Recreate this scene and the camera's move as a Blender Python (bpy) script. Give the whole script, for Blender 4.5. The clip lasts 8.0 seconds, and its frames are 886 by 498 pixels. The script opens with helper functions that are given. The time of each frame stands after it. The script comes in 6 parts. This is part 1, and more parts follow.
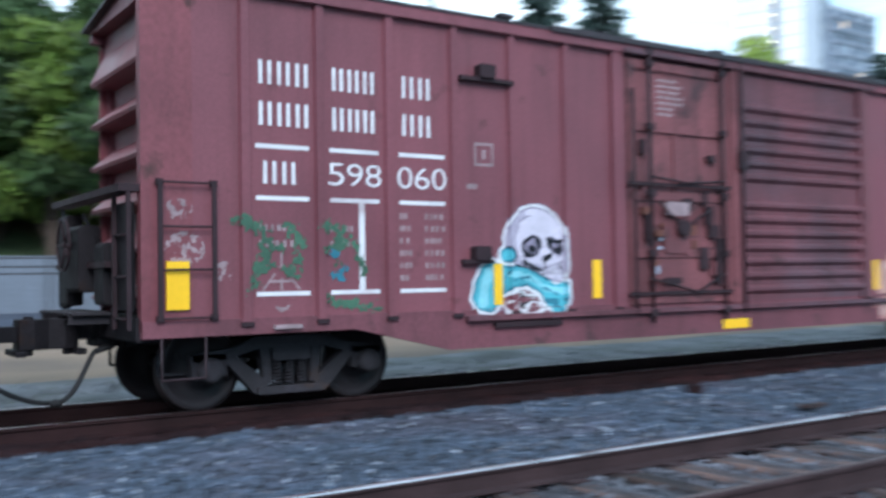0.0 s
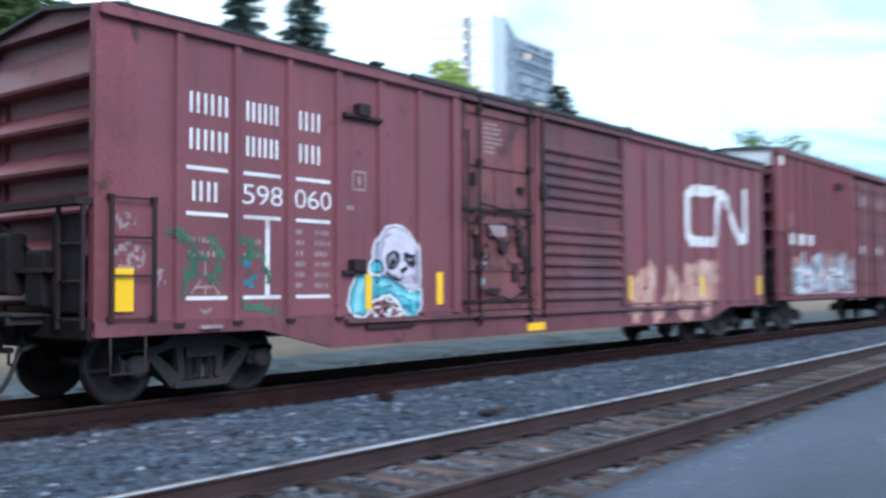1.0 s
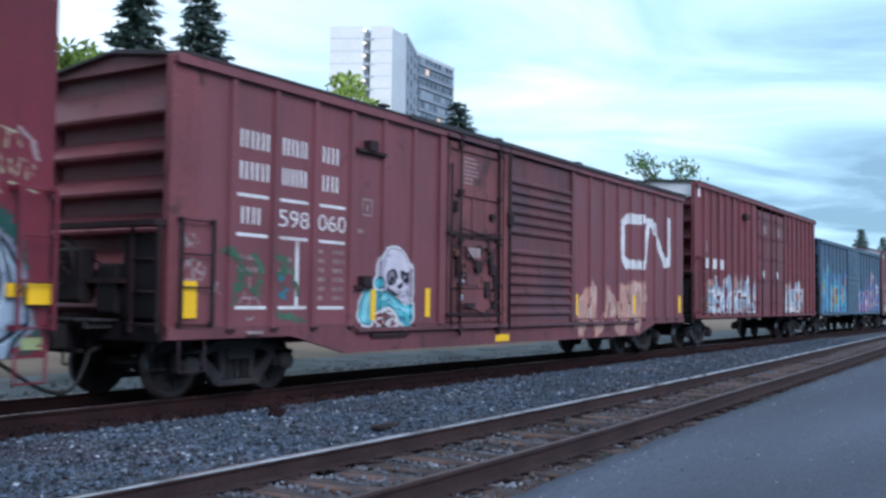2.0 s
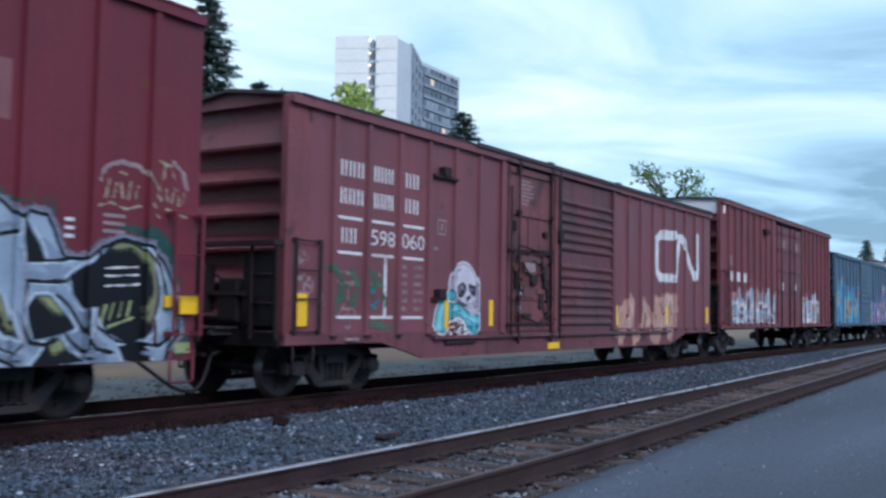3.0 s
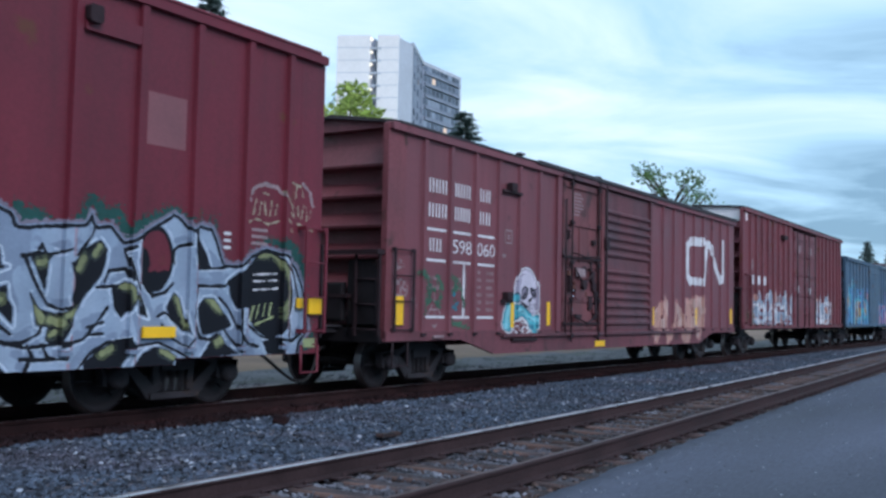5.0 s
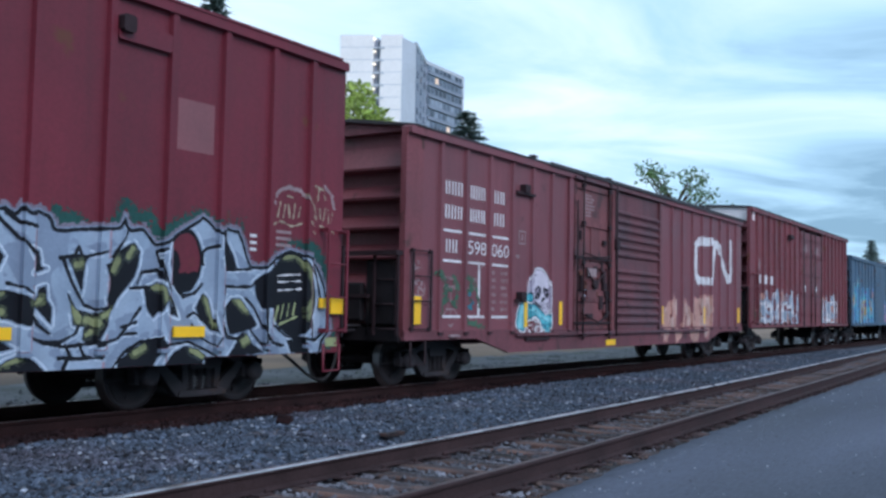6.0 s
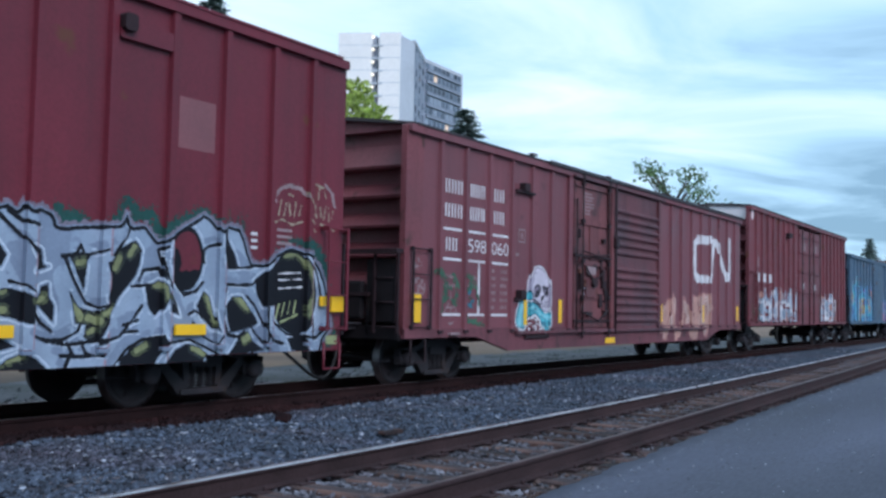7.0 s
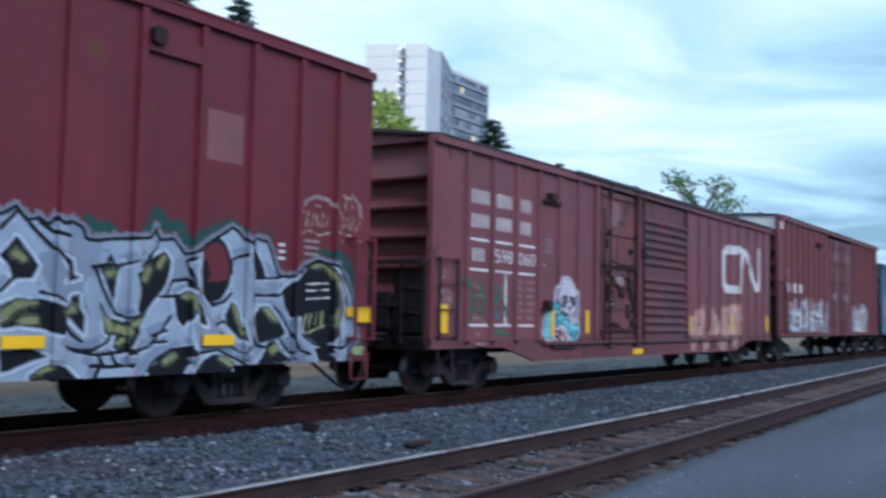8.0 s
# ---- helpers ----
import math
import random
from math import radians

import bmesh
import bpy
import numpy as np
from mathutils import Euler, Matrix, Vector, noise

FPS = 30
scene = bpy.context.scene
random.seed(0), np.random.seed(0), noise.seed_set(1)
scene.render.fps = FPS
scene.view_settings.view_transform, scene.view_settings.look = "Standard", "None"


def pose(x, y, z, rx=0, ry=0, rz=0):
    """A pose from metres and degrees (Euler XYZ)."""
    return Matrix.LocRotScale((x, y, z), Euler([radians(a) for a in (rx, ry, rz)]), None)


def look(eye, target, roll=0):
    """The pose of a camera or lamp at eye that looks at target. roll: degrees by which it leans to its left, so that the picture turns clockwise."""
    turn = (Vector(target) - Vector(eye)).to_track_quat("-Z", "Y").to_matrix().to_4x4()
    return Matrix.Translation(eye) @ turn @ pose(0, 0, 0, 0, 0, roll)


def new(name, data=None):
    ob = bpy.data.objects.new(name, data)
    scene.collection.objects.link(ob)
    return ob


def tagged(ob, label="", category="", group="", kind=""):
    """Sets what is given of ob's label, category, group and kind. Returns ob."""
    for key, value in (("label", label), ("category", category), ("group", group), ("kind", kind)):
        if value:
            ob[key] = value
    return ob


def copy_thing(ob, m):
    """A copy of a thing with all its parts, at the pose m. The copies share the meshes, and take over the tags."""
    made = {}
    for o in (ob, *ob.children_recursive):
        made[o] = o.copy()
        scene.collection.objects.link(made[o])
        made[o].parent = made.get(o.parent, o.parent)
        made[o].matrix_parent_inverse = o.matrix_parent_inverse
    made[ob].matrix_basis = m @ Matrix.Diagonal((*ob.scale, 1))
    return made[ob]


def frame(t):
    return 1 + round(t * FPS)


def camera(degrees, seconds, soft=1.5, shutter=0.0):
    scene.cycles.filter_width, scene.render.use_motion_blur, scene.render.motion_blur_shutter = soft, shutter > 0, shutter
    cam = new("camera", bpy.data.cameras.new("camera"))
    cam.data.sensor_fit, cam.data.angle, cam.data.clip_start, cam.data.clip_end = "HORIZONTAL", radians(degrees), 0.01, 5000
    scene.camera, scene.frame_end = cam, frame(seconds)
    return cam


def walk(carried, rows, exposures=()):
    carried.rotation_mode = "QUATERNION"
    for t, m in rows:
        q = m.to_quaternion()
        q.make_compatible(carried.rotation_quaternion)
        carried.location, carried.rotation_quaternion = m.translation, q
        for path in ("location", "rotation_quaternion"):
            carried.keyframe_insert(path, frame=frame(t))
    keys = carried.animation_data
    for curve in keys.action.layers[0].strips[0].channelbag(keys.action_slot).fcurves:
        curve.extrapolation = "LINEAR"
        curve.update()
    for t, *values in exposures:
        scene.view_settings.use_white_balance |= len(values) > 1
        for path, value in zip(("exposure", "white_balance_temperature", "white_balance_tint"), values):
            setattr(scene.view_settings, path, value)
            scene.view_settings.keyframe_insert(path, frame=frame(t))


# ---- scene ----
EYE_Z = 1.345          # rail heads lie at z = 0
D_SIDE = 9.15          # near side of the train
TRAIN_Y = D_SIDE + 1.6

# ---- camera: one standing place, panned ----
cam = camera(48.4, 8.0, soft=2.8, shutter=1.0)
TURNS = [(0.0, 55.96, 1.67, -0.92), (0.5, 46.41, 2.00, -0.90), (1.0, 38.47, 2.11, -0.24), (1.5, 33.55, 2.53, 0.47),
         (1.7, 32.75, 2.70, 0.62), (2.2, 32.35, 3.05, 0.80), (2.8, 32.46, 3.46, 0.92), (3.0, 32.70, 3.53, 0.97), (3.5, 32.12, 4.07, 1.30),
         (4.0, 32.62, 3.86, 1.28), (4.5, 32.74, 3.65, 1.20), (5.0, 32.74, 3.50, 1.22), (5.8, 32.90, 3.46, 1.15), (6.5, 32.98, 3.46, 1.10),
         (7.0, 32.85, 3.35, 1.15), (7.5, 32.43, 3.58, 1.08), (8.0, 34.42, 3.93, 1.15)]


def aim(yaw, pitch, roll):
    a, e = radians(yaw), radians(pitch)
    ahead = Vector((math.cos(a) * math.cos(e), math.sin(a) * math.cos(e), math.sin(e)))
    return look((0, 0, EYE_Z), Vector((0, 0, EYE_Z)) + 10 * ahead, roll)


walk(cam, [(t, aim(a, e, r)) for t, a, e, r in TURNS],
     exposures=[(t, v, 5600, 7.4 if t < 0.8 else 8.4 if t < 1.2 else 9.6 if t < 2 else 11.5 if t < 2.5 else 12.3 if t < 4.8 else 12.8) for t, v in ((0.0, 0.88), (0.5, 1.12), (1.0, 0.92), (1.5, 0.55), (2.2, 0.36), (3.0, 0.20), (3.5, 0.08), (4.2, 0.10), (5.0, 0.18), (6.5, 0.24), (8.0, 0.24))])

# ---- sky and sun: bright overcast evening ----
world = bpy.data.worlds.new("sky")
scene.world = world
world.use_nodes = True
SUN_EL, SUN_AZ = 35, 246     # degrees; azimuth from +x towards +y


def sky_nodes():
    nt = world.node_tree
    nt.nodes.clear()
    n, link = nt.nodes.new, nt.links.new
    out, bg = n("ShaderNodeOutputWorld"), n("ShaderNodeBackground")
    tc, sep = n("ShaderNodeTexCoord"), n("ShaderNodeSeparateXYZ")
    link(tc.outputs["Generated"], sep.inputs[0])
    lift = n("ShaderNodeMath"); lift.operation = "ADD"; lift.inputs[1].default_value = 0.16
    top = n("ShaderNodeMath"); top.operation = "MAXIMUM"; top.inputs[1].default_value = 0.03
    link(sep.outputs["Z"], lift.inputs[0]); link(lift.outputs[0], top.inputs[0])
    dv = n("ShaderNodeVectorMath"); dv.operation = "DIVIDE"
    cmb = n("ShaderNodeCombineXYZ")
    for k in range(3):
        link(top.outputs[0], cmb.inputs[k])
    link(tc.outputs["Generated"], dv.inputs[0]); link(cmb.outputs[0], dv.inputs[1])
    mp = n("ShaderNodeMapping")
    mp.vector_type = "TEXTURE"
    mp.inputs["Rotation"].default_value = (0, 0, radians(128))
    mp.inputs["Scale"].default_value = (1.35, 0.85, 1.0)
    mp.inputs["Location"].default_value = (3.3, 1.2, 0)
    link(dv.outputs[0], mp.inputs[0])
    nz = n("ShaderNodeTexNoise")
    nz.inputs["Scale"].default_value, nz.inputs["Detail"].default_value = 1.7, 6.0
    nz.inputs["Roughness"].default_value, nz.inputs["Distortion"].default_value = 0.54, 0.5
    link(mp.outputs[0], nz.inputs["Vector"])
    # the cover thins towards the far end of the line
    ramp = n("ShaderNodeValToRGB")
    e = ramp.color_ramp.elements
    e[0].position, e[0].color = 0.34, (0.26, 0.41, 0.50, 1)
    e[1].position, e[1].color = 0.80, (0.94, 1.05, 1.08, 1)
    m = e.new(0.53); m.color = (0.53, 0.755, 0.86, 1)
    bias = n("ShaderNodeMapRange")
    bias.inputs["From Min"].default_value, bias.inputs["From Max"].default_value = 0.05, 0.75
    bias.inputs["To Min"].default_value, bias.inputs["To Max"].default_value = -0.09, 0.24
    link(sep.outputs["Y"], bias.inputs["Value"])
    hi = n("ShaderNodeMapRange")
    hi.inputs["From Min"].default_value, hi.inputs["From Max"].default_value = 0.02, 0.35
    hi.inputs["To Min"].default_value, hi.inputs["To Max"].default_value = -0.03, 0.07
    link(sep.outputs["Z"], hi.inputs["Value"])
    a1 = n("ShaderNodeMath"); a2 = n("ShaderNodeMath")
    link(nz.outputs["Fac"], a1.inputs[0]); link(bias.outputs[0], a1.inputs[1])
    link(a1.outputs[0], a2.inputs[0]); link(hi.outputs[0], a2.inputs[1])
    link(a2.outputs[0], ramp.inputs[0])
    clear = n("ShaderNodeTexSky")
    clear.sky_type, clear.sun_disc = "NISHITA", False
    clear.sun_elevation, clear.sun_rotation = radians(SUN_EL), radians(90 - SUN_AZ)
    dim = n("ShaderNodeVectorMath"); dim.operation = "SCALE"; dim.inputs["Scale"].default_value = 0.10
    link(clear.outputs[0], dim.inputs[0])
    mix = n("ShaderNodeMix"); mix.data_type = "RGBA"; mix.inputs["Factor"].default_value = 0.9
    link(dim.outputs[0], mix.inputs["A"]); link(ramp.outputs[0], mix.inputs["B"])
    link(mix.outputs["Result"], bg.inputs["Color"])
    bg.inputs["Strength"].default_value = 1.0
    link(bg.outputs[0], out.inputs[0])


sky_nodes()
sun = new("sun", bpy.data.lights.new("sun", "SUN"))
sun.data.energy, sun.data.angle, sun.data.color = 1.8, radians(32), (1.0, 0.90, 0.88)
sun_way = Vector((math.cos(radians(SUN_AZ)) * math.cos(radians(SUN_EL)), math.sin(radians(SUN_AZ)) * math.cos(radians(SUN_EL)), math.sin(radians(SUN_EL))))
sun.matrix_world = look(40 * sun_way, (0, 0, 0))


# ---- materials ----
def surface(name, base, rough=0.6, vary=0.25, scale=1.5, fine=25.0, bump=0.2, metal=0.0, streak=0.0, rust=0.0, rust_col=(0.10, 0.035, 0.015),
            tint=None, tint_at=0.55, spec=0.4, per_object=0.0, stretch=(1, 1, 1), island=0.0):
    """Node paint: base colour with two scales of variation, run-down streaks, rust or stain patches and fine relief."""
    m = bpy.data.materials.new(name)
    m.use_nodes = True
    nt = m.node_tree
    n, link = nt.nodes.new, nt.links.new
    b = nt.nodes["Principled BSDF"]
    b.inputs["Roughness"].default_value, b.inputs["Metallic"].default_value = rough, metal
    b.inputs["Specular IOR Level"].default_value = spec
    tc = n("ShaderNodeTexCoord")
    mp = n("ShaderNodeMapping"); mp.inputs["Scale"].default_value = stretch
    link(tc.outputs["Object"], mp.inputs[0])

    def nz(s, detail, src=mp):
        t = n("ShaderNodeTexNoise")
        t.inputs["Scale"].default_value, t.inputs["Detail"].default_value = s, detail
        link(src.outputs[0], t.inputs["Vector"])
        return t.outputs["Fac"]

    def remap(src, lo, hi, a, z):
        r = n("ShaderNodeMapRange")
        for key, v in zip(("From Min", "From Max", "To Min", "To Max"), (lo, hi, a, z)):
            r.inputs[key].default_value = v
        link(src, r.inputs["Value"])
        return r.outputs[0]

    def mul(x, y):
        q = n("ShaderNodeMath"); q.operation = "MULTIPLY"
        link(x, q.inputs[0]); link(y, q.inputs[1])
        return q.outputs[0]

    col = n("ShaderNodeRGB"); col.outputs[0].default_value = (*base, 1)
    now = col.outputs[0]
    big, small = nz(scale, 4), nz(fine, 3)
    if tint:
        mx = n("ShaderNodeMix"); mx.data_type = "RGBA"
        link(remap(nz(scale * 0.7, 5), tint_at - 0.08, tint_at + 0.1, 0, 1), mx.inputs["Factor"])
        link(now, mx.inputs["A"]); mx.inputs["B"].default_value = (*tint, 1)
        now = mx.outputs["Result"]
    f = mul(remap(big, 0.3, 0.7, 1 - vary, 1 + vary), remap(small, 0.3, 0.7, 1 - vary * 0.6, 1 + vary * 0.6))
    if per_object:
        oi = n("ShaderNodeObjectInfo")
        f = mul(f, remap(oi.outputs["Random"], 0, 1, 1 - per_object, 1 + per_object))
    if island:
        ge = n("ShaderNodeNewGeometry")
        f = mul(f, remap(ge.outputs["Random Per Island"], 0, 1, 1 - island, 1 + island))
    sc = n("ShaderNodeVectorMath"); sc.operation = "SCALE"
    link(now, sc.inputs[0]); link(f, sc.inputs["Scale"])
    now = sc.outputs[0]
    if streak:
        mp2 = n("ShaderNodeMapping"); mp2.inputs["Scale"].default_value = (3.2, 3.2, 0.22)
        link(tc.outputs["Object"], mp2.inputs[0])
        mx = n("ShaderNodeMix"); mx.data_type = "RGBA"
        link(remap(nz(1.6, 4, mp2), 0.47, 0.74, 0, streak), mx.inputs["Factor"])
        link(now, mx.inputs["A"]); mx.inputs["B"].default_value = (0.042, 0.016, 0.018, 1)
        now = mx.outputs["Result"]
    if rust:
        mx = n("ShaderNodeMix"); mx.data_type = "RGBA"
        link(remap(nz(2.4, 7), 0.66 - rust * 0.16, 0.72 - rust * 0.12, 0, 0.85), mx.inputs["Factor"])
        link(now, mx.inputs["A"]); mx.inputs["B"].default_value = (*rust_col, 1)
        now = mx.outputs["Result"]
    link(now, b.inputs["Base Color"])
    link(remap(big, 0.3, 0.7, max(rough - 0.12, 0.05), min(rough + 0.12, 1)), b.inputs["Roughness"])
    if bump:
        bp = n("ShaderNodeBump"); bp.inputs["Strength"].default_value, bp.inputs["Distance"].default_value = bump, 0.01
        link(small, bp.inputs["Height"]); link(bp.outputs[0], b.inputs["Normal"])
    return m


def glow(name, col, strength):
    m = bpy.data.materials.new(name)
    m.use_nodes = True
    b = m.node_tree.nodes["Principled BSDF"]
    b.inputs["Base Color"].default_value = (*col, 1)
    b.inputs["Emission Color"].default_value, b.inputs["Emission Strength"].default_value = (*col, 1), strength
    return m


